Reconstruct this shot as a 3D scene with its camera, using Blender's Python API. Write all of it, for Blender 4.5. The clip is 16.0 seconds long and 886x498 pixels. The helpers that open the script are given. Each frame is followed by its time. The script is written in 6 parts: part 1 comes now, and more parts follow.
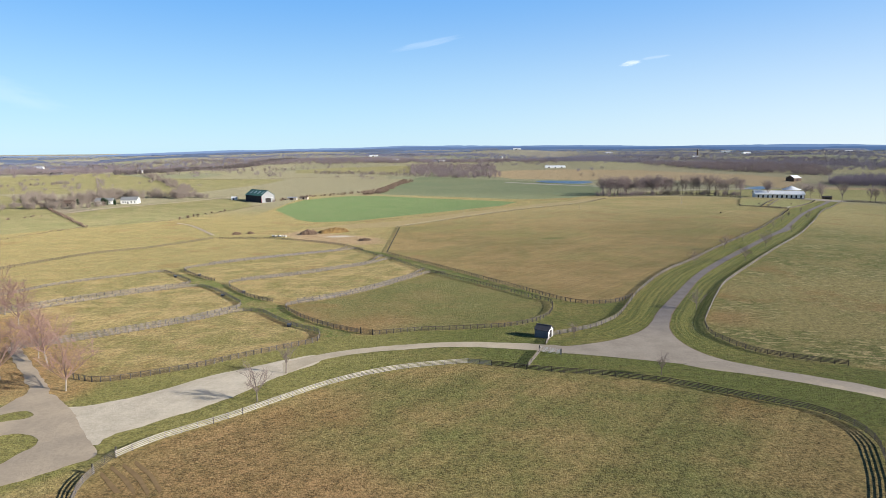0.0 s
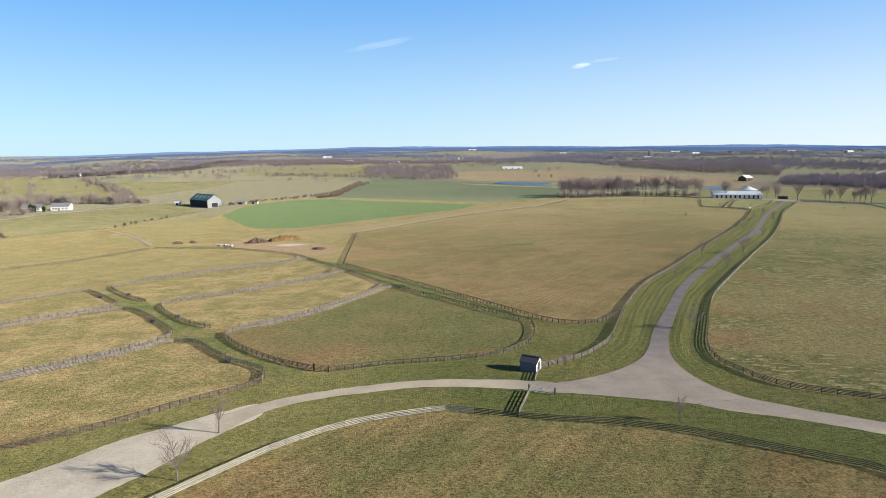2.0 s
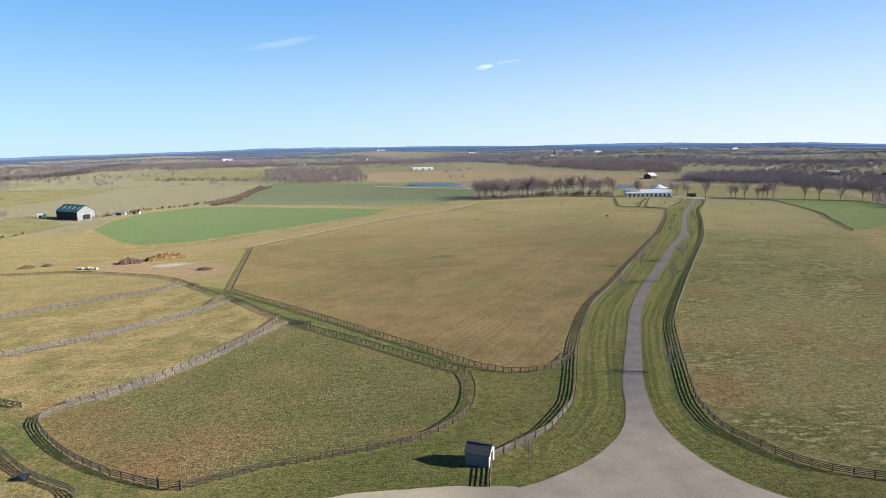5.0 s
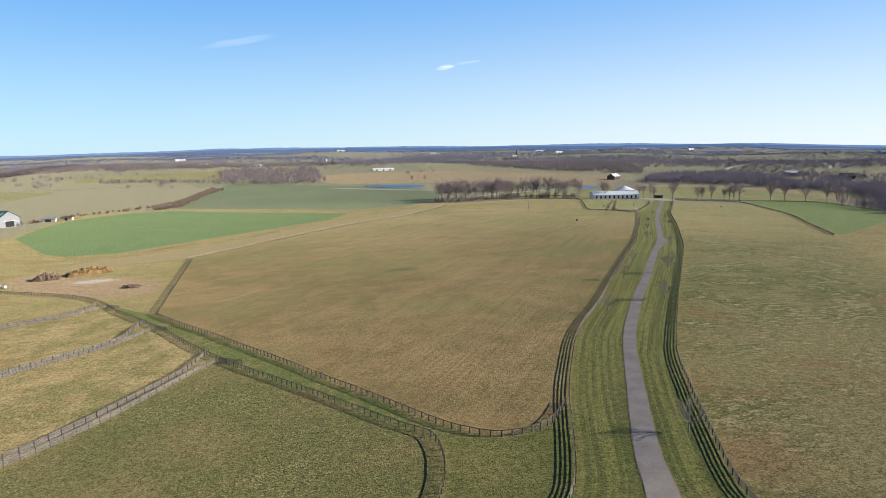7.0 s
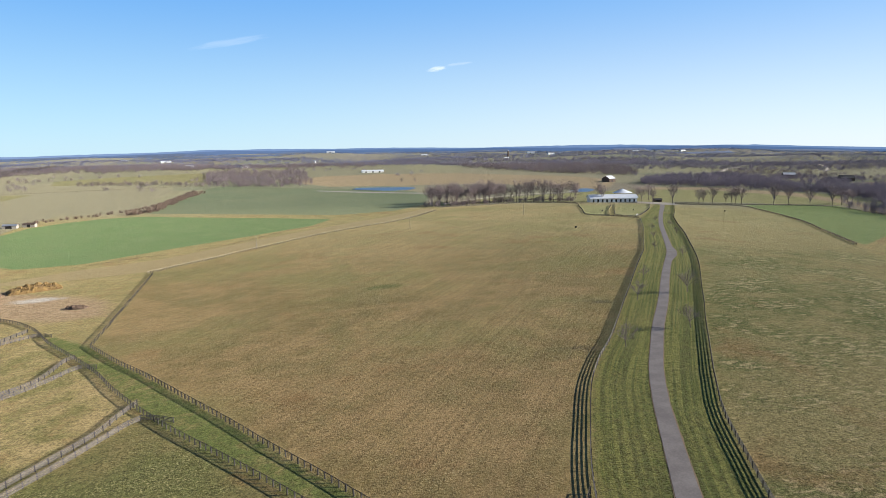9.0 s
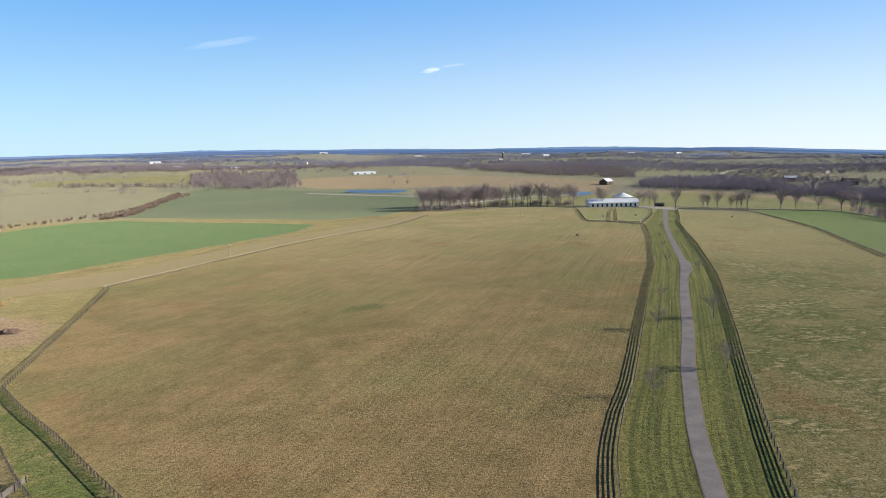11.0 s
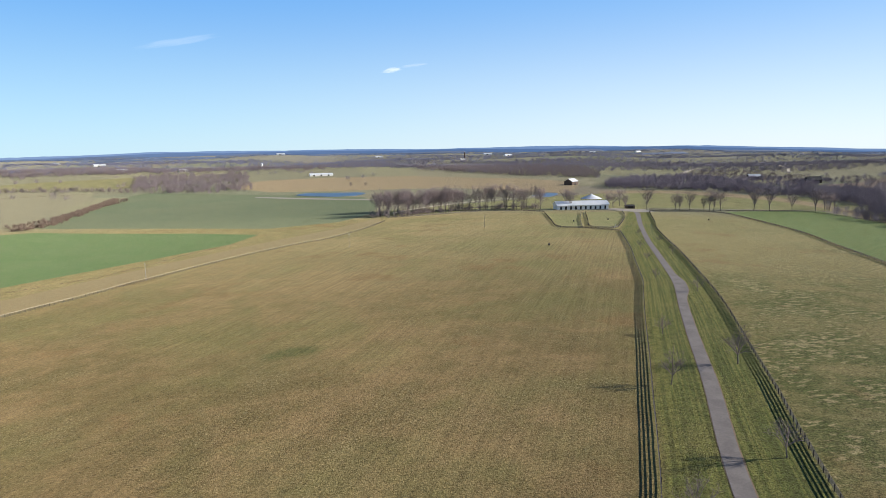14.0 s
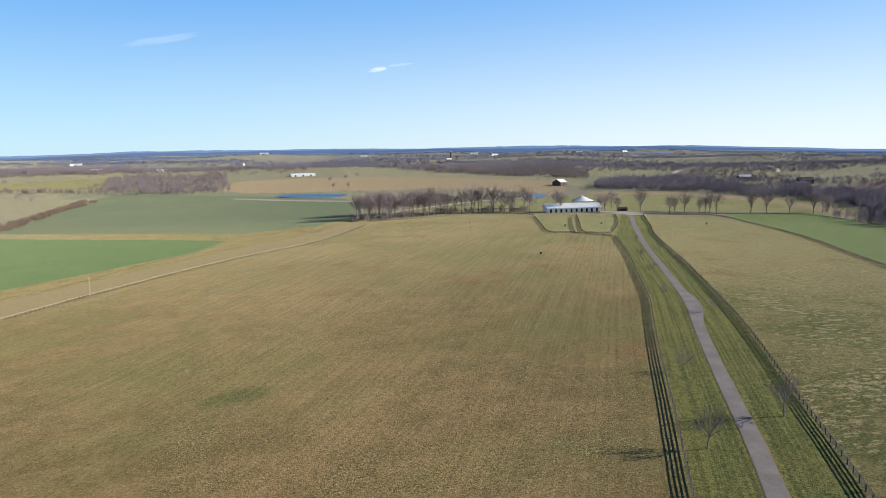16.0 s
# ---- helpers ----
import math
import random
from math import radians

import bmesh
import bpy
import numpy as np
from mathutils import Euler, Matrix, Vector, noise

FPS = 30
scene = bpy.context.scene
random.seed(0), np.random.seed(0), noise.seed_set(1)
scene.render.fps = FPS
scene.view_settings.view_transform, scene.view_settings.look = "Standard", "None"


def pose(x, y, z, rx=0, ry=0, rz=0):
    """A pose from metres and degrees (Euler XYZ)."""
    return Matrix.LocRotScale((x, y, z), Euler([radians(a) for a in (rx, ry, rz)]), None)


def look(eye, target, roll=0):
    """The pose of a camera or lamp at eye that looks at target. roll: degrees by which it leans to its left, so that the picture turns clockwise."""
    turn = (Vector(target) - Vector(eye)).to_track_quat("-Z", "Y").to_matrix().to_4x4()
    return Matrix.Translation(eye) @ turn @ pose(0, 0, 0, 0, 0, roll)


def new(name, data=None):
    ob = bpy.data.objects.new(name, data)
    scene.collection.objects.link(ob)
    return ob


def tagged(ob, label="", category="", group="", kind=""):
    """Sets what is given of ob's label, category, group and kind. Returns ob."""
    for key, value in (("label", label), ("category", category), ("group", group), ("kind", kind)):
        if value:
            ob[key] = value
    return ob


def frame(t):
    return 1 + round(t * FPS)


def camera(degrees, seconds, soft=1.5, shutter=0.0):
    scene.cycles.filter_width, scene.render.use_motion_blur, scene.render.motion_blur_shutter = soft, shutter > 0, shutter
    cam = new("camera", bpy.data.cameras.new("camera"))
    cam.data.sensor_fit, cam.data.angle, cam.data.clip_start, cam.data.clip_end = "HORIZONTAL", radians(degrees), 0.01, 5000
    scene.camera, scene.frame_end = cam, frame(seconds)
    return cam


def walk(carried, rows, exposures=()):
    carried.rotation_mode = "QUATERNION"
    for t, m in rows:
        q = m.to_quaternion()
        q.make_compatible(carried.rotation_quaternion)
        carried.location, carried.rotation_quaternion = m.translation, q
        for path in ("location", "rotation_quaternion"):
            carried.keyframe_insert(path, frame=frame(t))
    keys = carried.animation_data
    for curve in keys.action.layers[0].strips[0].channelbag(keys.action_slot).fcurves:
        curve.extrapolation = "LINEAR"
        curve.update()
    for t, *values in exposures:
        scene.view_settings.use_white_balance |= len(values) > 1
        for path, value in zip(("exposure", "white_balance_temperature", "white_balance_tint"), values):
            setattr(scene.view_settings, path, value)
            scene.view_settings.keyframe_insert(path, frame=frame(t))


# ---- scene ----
cam = camera(72.00, 16.0, 0.45)
# seconds, eye, target, roll
ROWS = [
    (0, (-0.00, 0.00, 46.0), (-0.01, 98.57, 29.14), -0.18),
    (0.5, (-0.91, 5.49, 46.0), (1.72, 104.03, 29.17), -0.23),
    (1, (-1.61, 11.10, 46.0), (2.80, 109.59, 29.24), -0.27),
    (1.5, (-2.07, 16.86, 46.0), (3.48, 115.30, 29.27), -0.27),
    (2, (-2.32, 22.59, 46.0), (4.83, 120.92, 29.27), -0.29),
    (2.5, (-2.44, 28.62, 46.0), (7.85, 126.67, 29.26), -0.36),
    (3, (-2.31, 34.82, 46.0), (10.23, 132.61, 29.25), -0.40),
    (3.5, (-1.75, 41.06, 46.0), (12.38, 138.63, 29.30), -0.50),
    (4, (-0.96, 47.27, 46.0), (14.80, 144.59, 29.25), -0.53),
    (4.5, (0.08, 53.77, 46.0), (18.56, 150.61, 29.26), -0.64),
    (5, (1.36, 60.57, 46.0), (22.81, 156.78, 29.21), -0.76),
    (5.2, (1.92, 63.35, 46.0), (24.24, 159.37, 29.21), -0.79),
    (7.3, (9.49, 91.71, 46.0), (37.22, 186.31, 29.22), -0.71),
    (7.5, (10.41, 94.35, 46.0), (38.26, 188.93, 29.30), -0.74),
    (8, (12.73, 100.99, 46.0), (40.96, 195.47, 29.36), -0.76),
    (8.5, (15.14, 107.76, 46.0), (43.69, 202.14, 29.37), -0.74),
    (9, (17.55, 114.93, 46.0), (46.31, 209.25, 29.38), -0.68),
    (9.2, (18.52, 117.82, 46.0), (47.46, 212.10, 29.42), -0.63),
    (11.3, (29.07, 144.77, 46.0), (58.89, 238.80, 29.59), -0.52),
    (11.5, (30.19, 147.47, 46.0), (60.30, 241.40, 29.56), -0.61),
    (12, (33.00, 154.15, 46.0), (64.44, 247.64, 29.56), -0.72),
    (12.5, (35.68, 160.54, 46.0), (68.72, 253.47, 29.53), -0.75),
    (13, (38.31, 166.67, 46.0), (72.15, 259.32, 29.52), -0.79),
    (13.5, (40.89, 172.82, 46.0), (75.41, 265.21, 29.51), -0.78),
    (14, (43.53, 178.96, 46.0), (78.85, 271.05, 29.51), -0.80),
    (14.5, (46.28, 185.21, 46.0), (82.63, 276.89, 29.50), -0.81),
    (15, (49.14, 191.28, 46.0), (86.11, 282.71, 29.47), -0.78),
    (15.5, (52.10, 197.19, 46.0), (89.22, 288.56, 29.42), -0.77),
    (16, (55.13, 203.28, 46.0), (92.47, 294.55, 29.42), -0.73),
]
PATH = [(t, look(e, g, r)) for t, e, g, r in ROWS]
walk(cam, PATH, ((0, 0.95), (16, 0.95)))

# world, sun and exposure
SUN_EL, SUN_AZ = radians(21.6), radians(-18)      # azimuth counted from +x towards +y
world = bpy.data.worlds.new("sky")
scene.world = world
world.use_nodes = True
wt = world.node_tree
wt.nodes.clear()


class Graph:
    """Short way to lay out shader nodes: values may be numbers, tuples or sockets."""

    def __init__(self, tree):
        self.tree = tree

    def put(self, node, key, value):
        sock = node.inputs[key]
        if hasattr(value, "is_output"):
            self.tree.links.new(value, sock)
        else:
            sock.default_value = value

    def node(self, kind, ins=None, operation="", data_type="", interpolation_type="", attribute_name="", feature="", bands=""):
        n = self.tree.nodes.new(kind)
        if operation:
            n.operation = operation
        if data_type:
            n.data_type = data_type
        if interpolation_type:
            n.interpolation_type = interpolation_type
        if attribute_name:
            n.attribute_name = attribute_name
        if feature:
            n.feature = feature
        if bands:
            n.wave_type, n.bands_direction = "BANDS", bands
        for k, v in (ins or {}).items():
            self.put(n, k, v)
        return n

    def math(self, op, a, b=0.0, c=0.0):
        n = self.node("ShaderNodeMath", {0: a, 1: b, 2: c}, operation=op)
        return n.outputs[0]

    def vmath(self, op, a, b=(0, 0, 0), out=0):
        n = self.node("ShaderNodeVectorMath", {0: a, 1: b}, operation=op)
        return n.outputs[out]

    def mix(self, f, a, b):
        n = self.node("ShaderNodeMix", {0: f, 6: a if hasattr(a, "is_output") else (*a, 1), 7: b if hasattr(b, "is_output") else (*b, 1)}, data_type="RGBA")
        return n.outputs[2]

    def step(self, x, lo, hi, a=0.0, b=1.0):
        n = self.node("ShaderNodeMapRange", {0: x, 1: lo, 2: hi, 3: a, 4: b}, interpolation_type="SMOOTHSTEP")
        return n.outputs[0]

    def noise(self, vec, scale, detail=4.0, rough=0.55):
        n = self.node("ShaderNodeTexNoise", {"Vector": vec, "Scale": scale, "Detail": detail, "Roughness": rough})
        return n.outputs[0]

    def attr(self, name):
        return self.node("ShaderNodeAttribute", attribute_name=name).outputs["Fac"]


g = Graph(wt)
sky = g.node("ShaderNodeTexSky")
sky.sky_type, sky.sun_disc, sky.sun_elevation, sky.sun_rotation = "NISHITA", False, SUN_EL, radians(90) - SUN_AZ
sky.altitude, sky.air_density, sky.dust_density, sky.ozone_density = 300.0, 1.0, 0.0, 4.0
direction = g.node("ShaderNodeTexCoord").outputs["Generated"]


def wisp(yaw, pitch, wide, high, tilt, seed):
    """A thin cloud round one direction of the sky: how white it is there."""
    a = Vector((math.sin(yaw) * math.cos(pitch), math.cos(yaw) * math.cos(pitch), math.sin(pitch)))
    r = Vector((math.cos(yaw), -math.sin(yaw), 0))
    u = r.cross(a)
    c, s = math.cos(tilt), math.sin(tilt)
    r, u = r * c + u * s, u * c - r * s
    x = g.math("DIVIDE", g.vmath("DOT_PRODUCT", direction, r, 1), wide)
    y = g.math("DIVIDE", g.vmath("DOT_PRODUCT", direction, u, 1), high)
    n = g.noise(g.vmath("ADD", g.node("ShaderNodeCombineXYZ", {0: x, 1: y, 2: 0.0}).outputs[0], (seed, seed, 0)), 1.6, 5.0, 0.6)
    d = g.math("ADD", g.math("MULTIPLY", x, x), g.math("MULTIPLY", y, y))
    front = g.math("GREATER_THAN", g.vmath("DOT_PRODUCT", direction, a, 1), 0.5)
    v = g.math("SUBTRACT", g.math("ADD", g.math("MULTIPLY", n, 1.7), 0.1), d)
    return g.math("MULTIPLY", g.step(v, 0.1, 1.1), front)


height = g.node("ShaderNodeSeparateXYZ", {0: direction}).outputs[2]
clear = g.mix(g.step(height, -0.03, 0.27), (3.9, 5.15, 6.1), (1.05, 2.75, 5.7))
clear = g.mix(g.step(height, 0.25, 0.50), clear, (0.16, 0.42, 1.25))
side = g.step(g.vmath("DOT_PRODUCT", direction, (math.cos(SUN_AZ), math.sin(SUN_AZ), 0), 1), -0.75, 0.65)
clear = g.vmath("MULTIPLY", clear, g.mix(side, (0.80, 0.97, 1.02), (1.28, 1.13, 1.05)))
blue = g.mix(0.85, sky.outputs[0], clear)
clouds = g.math("MULTIPLY", wisp(radians(16.6), radians(6.9), 0.020, 0.0048, 0.16, 1.0), 0.5)
clouds = g.math("MAXIMUM", clouds, g.math("MULTIPLY", wisp(radians(18.6), radians(7.3), 0.026, 0.003, 0.1, 4.0), 0.16))
clouds = g.math("MAXIMUM", clouds, g.math("MULTIPLY", wisp(radians(-1.5), radians(8.9), 0.07, 0.007, 0.2, 7.0), 0.13))
clouds = g.math("MAXIMUM", clouds, g.math("MULTIPLY", wisp(radians(-37), radians(4.5), 0.12, 0.025, -0.25, 11.0), 0.10))
bg = g.node("ShaderNodeBackground", {"Color": g.mix(clouds, blue, (7.5, 7.8, 8.0)), "Strength": 0.085})
g.node("ShaderNodeOutputWorld", {"Surface": bg.outputs[0]})

sun_data = bpy.data.lights.new("sun", "SUN")
sun_data.energy, sun_data.angle, sun_data.color = 5.0, radians(0.53), (1.0, 0.945, 0.86)
sun = new("sun", sun_data)
sun.matrix_world = look((math.cos(SUN_AZ) * 200, math.sin(SUN_AZ) * 200, 200 * math.tan(SUN_EL)), (0, 0, 0))


# materials
def material(name, rough=0.9, metal=0.0, spec=0.3):
    m = bpy.data.materials.new(name)
    m.use_nodes = True
    m.node_tree.nodes.clear()
    k = Graph(m.node_tree)
    k.bsdf = k.node("ShaderNodeBsdfPrincipled", {"Roughness": rough, "Metallic": metal, "Specular IOR Level": spec})
    k.node("ShaderNodeOutputMaterial", {"Surface": k.bsdf.outputs[0]})
    k.pos = k.node("ShaderNodeNewGeometry").outputs["Position"]
    k.mat = m
    return k


def bump(k, height, strength, distance):
    b = k.node("ShaderNodeBump", {"Height": height, "Strength": strength, "Distance": distance})
    k.put(k.bsdf, "Normal", b.outputs[0])


def rough_stuff(name, a, b, size, rough=0.85, metal=0.0, relief=0.4, spec=0.3, own=0.0):
    """Two tones at two scales, with fine relief; own: how far each object differs in brightness."""
    k = material(name, rough, metal, spec)
    n1, n2 = k.noise(k.pos, 1 / size, 3), k.noise(k.pos, 7 / size, 5, 0.65)
    f = k.step(k.math("ADD", k.math("MULTIPLY", n1, 0.6), k.math("MULTIPLY", n2, 0.4)), 0.32, 0.68)
    c = k.mix(f, a, b)
    if own:
        rnd = k.node("ShaderNodeObjectInfo").outputs["Random"]
        c = k.node("ShaderNodeHueSaturation", {"Color": c, "Value": k.math("ADD", k.math("MULTIPLY", rnd, own * 2), 1 - own)}).outputs[0]
    k.put(k.bsdf, "Base Color", c)
    bump(k, n2, relief, 0.05 * size)
    return k.mat


def island_stuff(name, a, b, rough=0.9, soft=0.0):
    k = material(name, rough)
    geo = k.node("ShaderNodeNewGeometry")
    k.put(k.bsdf, "Base Color", k.mix(geo.outputs["Random Per Island"], a, b))
    if soft:
        # normals are tilted up and sunward in place of scattered light, so that a crown shades as a mass
        n = k.vmath("ADD", k.vmath("MULTIPLY", geo.outputs["Normal"], (1 - soft, 1 - soft, 1 - soft)), (0.45 * soft, -0.2 * soft, 0.85 * soft))
        k.put(k.bsdf, "Normal", k.vmath("NORMALIZE", n))
    return k.mat


def drive_surface():
    """Grey asphalt that turns dusty where the gravel roads meet it."""
    k = material("worn_asphalt", 0.9)
    n1, n2 = k.noise(k.pos, 0.25, 4), k.noise(k.pos, 2.5, 5, 0.7)
    tar = k.mix(k.step(k.math("ADD", k.math("MULTIPLY", n1, 0.55), k.math("MULTIPLY", n2, 0.45)), 0.34, 0.66), (0.122, 0.106, 0.098), (0.178, 0.157, 0.145))
    dust = k.mix(k.step(k.math("ADD", k.math("MULTIPLY", n1, 0.5), k.math("MULTIPLY", n2, 0.5)), 0.3, 0.7), (0.36, 0.302, 0.215), (0.50, 0.42, 0.305))
    y = k.vmath("DOT_PRODUCT", k.pos, (0.35, 0.94, 0), 1)
    near = k.step(k.math("ADD", y, k.math("MULTIPLY", k.math("SUBTRACT", n1, 0.5), 24)), 132, 116)
    x = k.node("ShaderNodeSeparateXYZ", {0: k.pos}).outputs[0]
    near = k.math("MAXIMUM", near, k.step(k.math("ADD", x, k.math("MULTIPLY", n1, 10)), 36, 18))
    near = k.math("MAXIMUM", near, k.step(y, 172, 140, 0.0, 0.42))
    k.put(k.bsdf, "Base Color", k.mix(near, tar, dust))
    bump(k, n2, 0.2, 0.1)
    return k.mat


def ground_material():
    k = material("grassland", 0.95, 0.0, 0.05)
    k.put(k.bsdf, "Diffuse Roughness", 0.45)
    k.put(k.bsdf, "Sheen Weight", k.step(k.attr("far"), 0.0, 1.0, 0.13, 0.04))
    k.put(k.bsdf, "Sheen Roughness", 0.35)
    k.put(k.bsdf, "Sheen Tint", (0.90, 0.88, 0.46, 1))
    p = k.pos
    flat = k.vmath("MULTIPLY", p, (1, 1, 0))
    big, mid = k.noise(flat, 1 / 110, 4, 0.6), k.noise(flat, 1 / 22, 5, 0.6)
    small, fine = k.noise(flat, 1 / 3.0, 5, 0.7), k.noise(flat, 2.3, 4, 0.8)

    def laid(angle, stretch, scale, detail=4):
        c, s = math.cos(radians(angle)), math.sin(radians(angle))
        u = k.vmath("DOT_PRODUCT", flat, (c * scale / stretch, s * scale / stretch, 0), 1)
        w = k.vmath("DOT_PRODUCT", flat, (-s * scale, c * scale, 0), 1)
        return k.noise(k.node("ShaderNodeCombineXYZ", {0: u, 1: w, 2: 0.0}).outputs[0], 1.0, detail, 0.65)

    streak, lines, stalks = laid(20, 12, 0.45), laid(51.6, 70, 1.0, 3), laid(-15, 2.2, 0.75)
    patchy = k.noise(flat, 1 / 8, 6, 0.7)

    def blend(*pairs):
        total = None
        for share, value in pairs:
            v = k.math("MULTIPLY", value, share)
            total = v if total is None else k.math("ADD", total, v)
        return total

    def mask(name, wide=1.0, ragged=3.0):
        sd = k.math("ADD", k.attr(name), k.math("MULTIPLY", k.math("SUBTRACT", small, 0.5), ragged))
        return k.step(sd, -wide, wide)

    def region(c, name, colour, wide=1.0, ragged=3.0, share=1.0):
        return k.mix(k.math("MULTIPLY", mask(name, wide, ragged), share), c, colour)

    f = blend((0.16, big), (0.30, mid), (0.48, patchy), (0.06, streak))
    soft = k.noise(k.vmath("ADD", flat, (17, 91, 0)), 1 / 6, 6, 0.75)
    plain = k.math("ADD", 0.58, k.math("MULTIPLY", k.math("SUBTRACT", k.step(f, 0.38, 0.62), 0.5), 0.7))
    crisp = k.step(f, 0.42, 0.57)
    grass = k.mix(k.math("ADD", plain, k.math("MULTIPLY", mask("paddocks", 3, 4), k.math("SUBTRACT", crisp, plain))), TAN, OLIVE)
    grass = k.mix(k.math("MULTIPLY", k.step(soft, 0.50, 0.64), 0.6), grass, (0.265, 0.170, 0.075))
    # the pasture beside the drive: rough, with pale laid stalks
    fr = blend((0.35, big), (0.38, mid), (0.27, patchy))
    rough = k.mix(k.step(fr, 0.44, 0.56), ROUGH_TAN, ROUGH_OLIVE)
    rough = k.mix(k.math("MULTIPLY", k.step(k.math("ADD", k.math("MULTIPLY", stalks, 0.8), k.math("ADD", k.math("MULTIPLY", mid, 0.45), k.math("MULTIPLY", patchy, 0.35))), 0.83, 0.91), 0.8), rough, (0.345, 0.270, 0.138))
    grass = region(grass, "rough", rough, 2.0, 4.0)
    # hayfield in front: browner, tufted
    hf = k.step(blend((0.4, big), (0.33, mid), (0.2, patchy), (0.07, small)), 0.42, 0.575)
    hay = k.mix(hf, HAY_BROWN, HAY_OLIVE)
    grass = region(grass, "hay", hay, 1.5, 3.0)
    grass = region(grass, "east", k.mix(hf, (0.180, 0.140, 0.058), (0.108, 0.110, 0.035)), 1.5, 3.0)
    # big field: drier, evenly browned, drilled in rows
    m_big = k.step(k.math("ADD", k.attr("big_field"), k.math("MULTIPLY", k.math("SUBTRACT", mid, 0.5), 6)), -2, 3)
    grass = k.mix(m_big, grass, k.mix(k.step(blend((0.35, big), (0.25, mid), (0.25, patchy), (0.15, lines)), 0.42, 0.575), DRY, DRY_GREEN))
    # fields painted paler towards the barn, for their brighter look at low view angles
    rise = k.step(k.math("ADD", k.vmath("DOT_PRODUCT", flat, (0.35, 0.94, 0), 1), k.math("MULTIPLY", mid, 130)), 390, 620)
    open_land = k.math("MAXIMUM", m_big, mask("rough", 2.0, 4.0))
    grass = k.mix(k.math("MULTIPLY", k.math("MULTIPLY", rise, open_land), 0.42), grass, (0.385, 0.310, 0.150))
    # greener swathes in the big field
    swathe = k.step(k.noise(k.vmath("ADD", flat, (5, 40, 0)), 1 / 70, 4, 0.6), 0.46, 0.62)
    grass = k.mix(k.math("MULTIPLY", k.math("MULTIPLY", swathe, m_big), 0.45), grass, (0.165, 0.160, 0.055))
    # worn reddish patches
    worn = k.step(k.math("ADD", k.noise(k.vmath("ADD", flat, (71, 13, 0)), 1 / 34, 4, 0.6), k.math("MULTIPLY", small, 0.15)), 0.64, 0.76)
    grass = k.mix(k.math("MULTIPLY", worn, 0.55), grass, (0.21, 0.115, 0.050))
    worn_soil = k.mix(k.step(small, 0.35, 0.65), (0.255, 0.152, 0.072), (0.185, 0.118, 0.052))
    grass = region(grass, "scuffed", worn_soil, 6.0, 12.0, 0.85)
    # pale straw flecks
    fleck = k.step(k.math("MULTIPLY", fine, k.math("ADD", 0.5, mid)), 0.58, 0.72)
    grass = k.mix(k.math("MULTIPLY", fleck, k.math("SUBTRACT", 0.55, k.math("MULTIPLY", mask("hay"), 0.4))), grass, (0.36, 0.29, 0.15))
    # country farther off: fields of many tones
    bent = k.vmath("ADD", flat, k.vmath("MULTIPLY", k.node("ShaderNodeTexNoise", {"Vector": flat, "Scale": 1 / 260}).outputs[1], (160, 160, 0)))
    patch = k.node("ShaderNodeTexVoronoi", {"Vector": k.vmath("MULTIPLY", bent, (1, 0.55, 0)), "Scale": 1 / 210}, feature="F1")
    ramp = k.node("ShaderNodeValToRGB", {"Fac": k.node("ShaderNodeSeparateColor", {0: patch.outputs["Color"]}).outputs[0]})
    ramp.color_ramp.interpolation = "CONSTANT"
    haze_grey = (0.225, 0.215, 0.205)
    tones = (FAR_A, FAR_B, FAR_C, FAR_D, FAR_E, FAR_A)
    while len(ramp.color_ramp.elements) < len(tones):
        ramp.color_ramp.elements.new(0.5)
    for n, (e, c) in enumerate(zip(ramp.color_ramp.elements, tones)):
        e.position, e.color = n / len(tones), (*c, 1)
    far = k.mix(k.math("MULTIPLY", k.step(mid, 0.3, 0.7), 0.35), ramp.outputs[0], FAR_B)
    # distance haze painted in: fields turn greyer the farther off they lie
    far = k.mix(k.math("MULTIPLY", k.step(k.attr("far"), 8.0, 20.0), 0.5), far, haze_grey)
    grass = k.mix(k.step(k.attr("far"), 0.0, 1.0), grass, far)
    # mown verge, with wheel lines along the drive
    verge = k.mix(k.step(blend((0.45, mid), (0.3, small), (0.25, fine)), 0.35, 0.56), VERGE_DRY, VERGE)
    # drier and trampled along the gravel apron
    west = k.step(k.vmath("DOT_PRODUCT", flat, (1, 0, 0), 1), 12, -26)
    verge = k.mix(k.math("MULTIPLY", west, k.step(blend((0.6, mid), (0.4, patchy)), 0.36, 0.58, 0.2, 0.85)), verge, (0.205, 0.180, 0.062))
    way = k.vmath("DOT_PRODUCT", flat, (0.009, 0.0115, 0), 1)
    rows = k.noise(k.node("ShaderNodeCombineXYZ", {0: k.math("MULTIPLY", k.attr("mown"), 1.25), 1: way, 2: 0.0}).outputs[0], 1.0, 2.0, 0.6)
    tended = mask("mown", 2.0, 2.0)
    verge = k.mix(k.math("MULTIPLY", k.step(k.math("ADD", rows, k.math("MULTIPLY", k.math("SUBTRACT", small, 0.5), 0.15)), 0.46, 0.58), k.math("MULTIPLY", tended, 0.62)), verge, (0.186, 0.174, 0.049))
    verge = k.mix(k.math("MULTIPLY", k.step(rows, 0.47, 0.36), k.math("MULTIPLY", tended, 0.45)), verge, (0.066, 0.071, 0.022))
    grass = region(grass, "verge", verge, 1.5, 3.0)
    grass = region(grass, "lanes", k.mix(k.step(blend((0.5, mid), (0.5, small)), 0.36, 0.54), (0.215, 0.165, 0.070), (0.094, 0.118, 0.030)), 1.0, 3.0, 0.95)
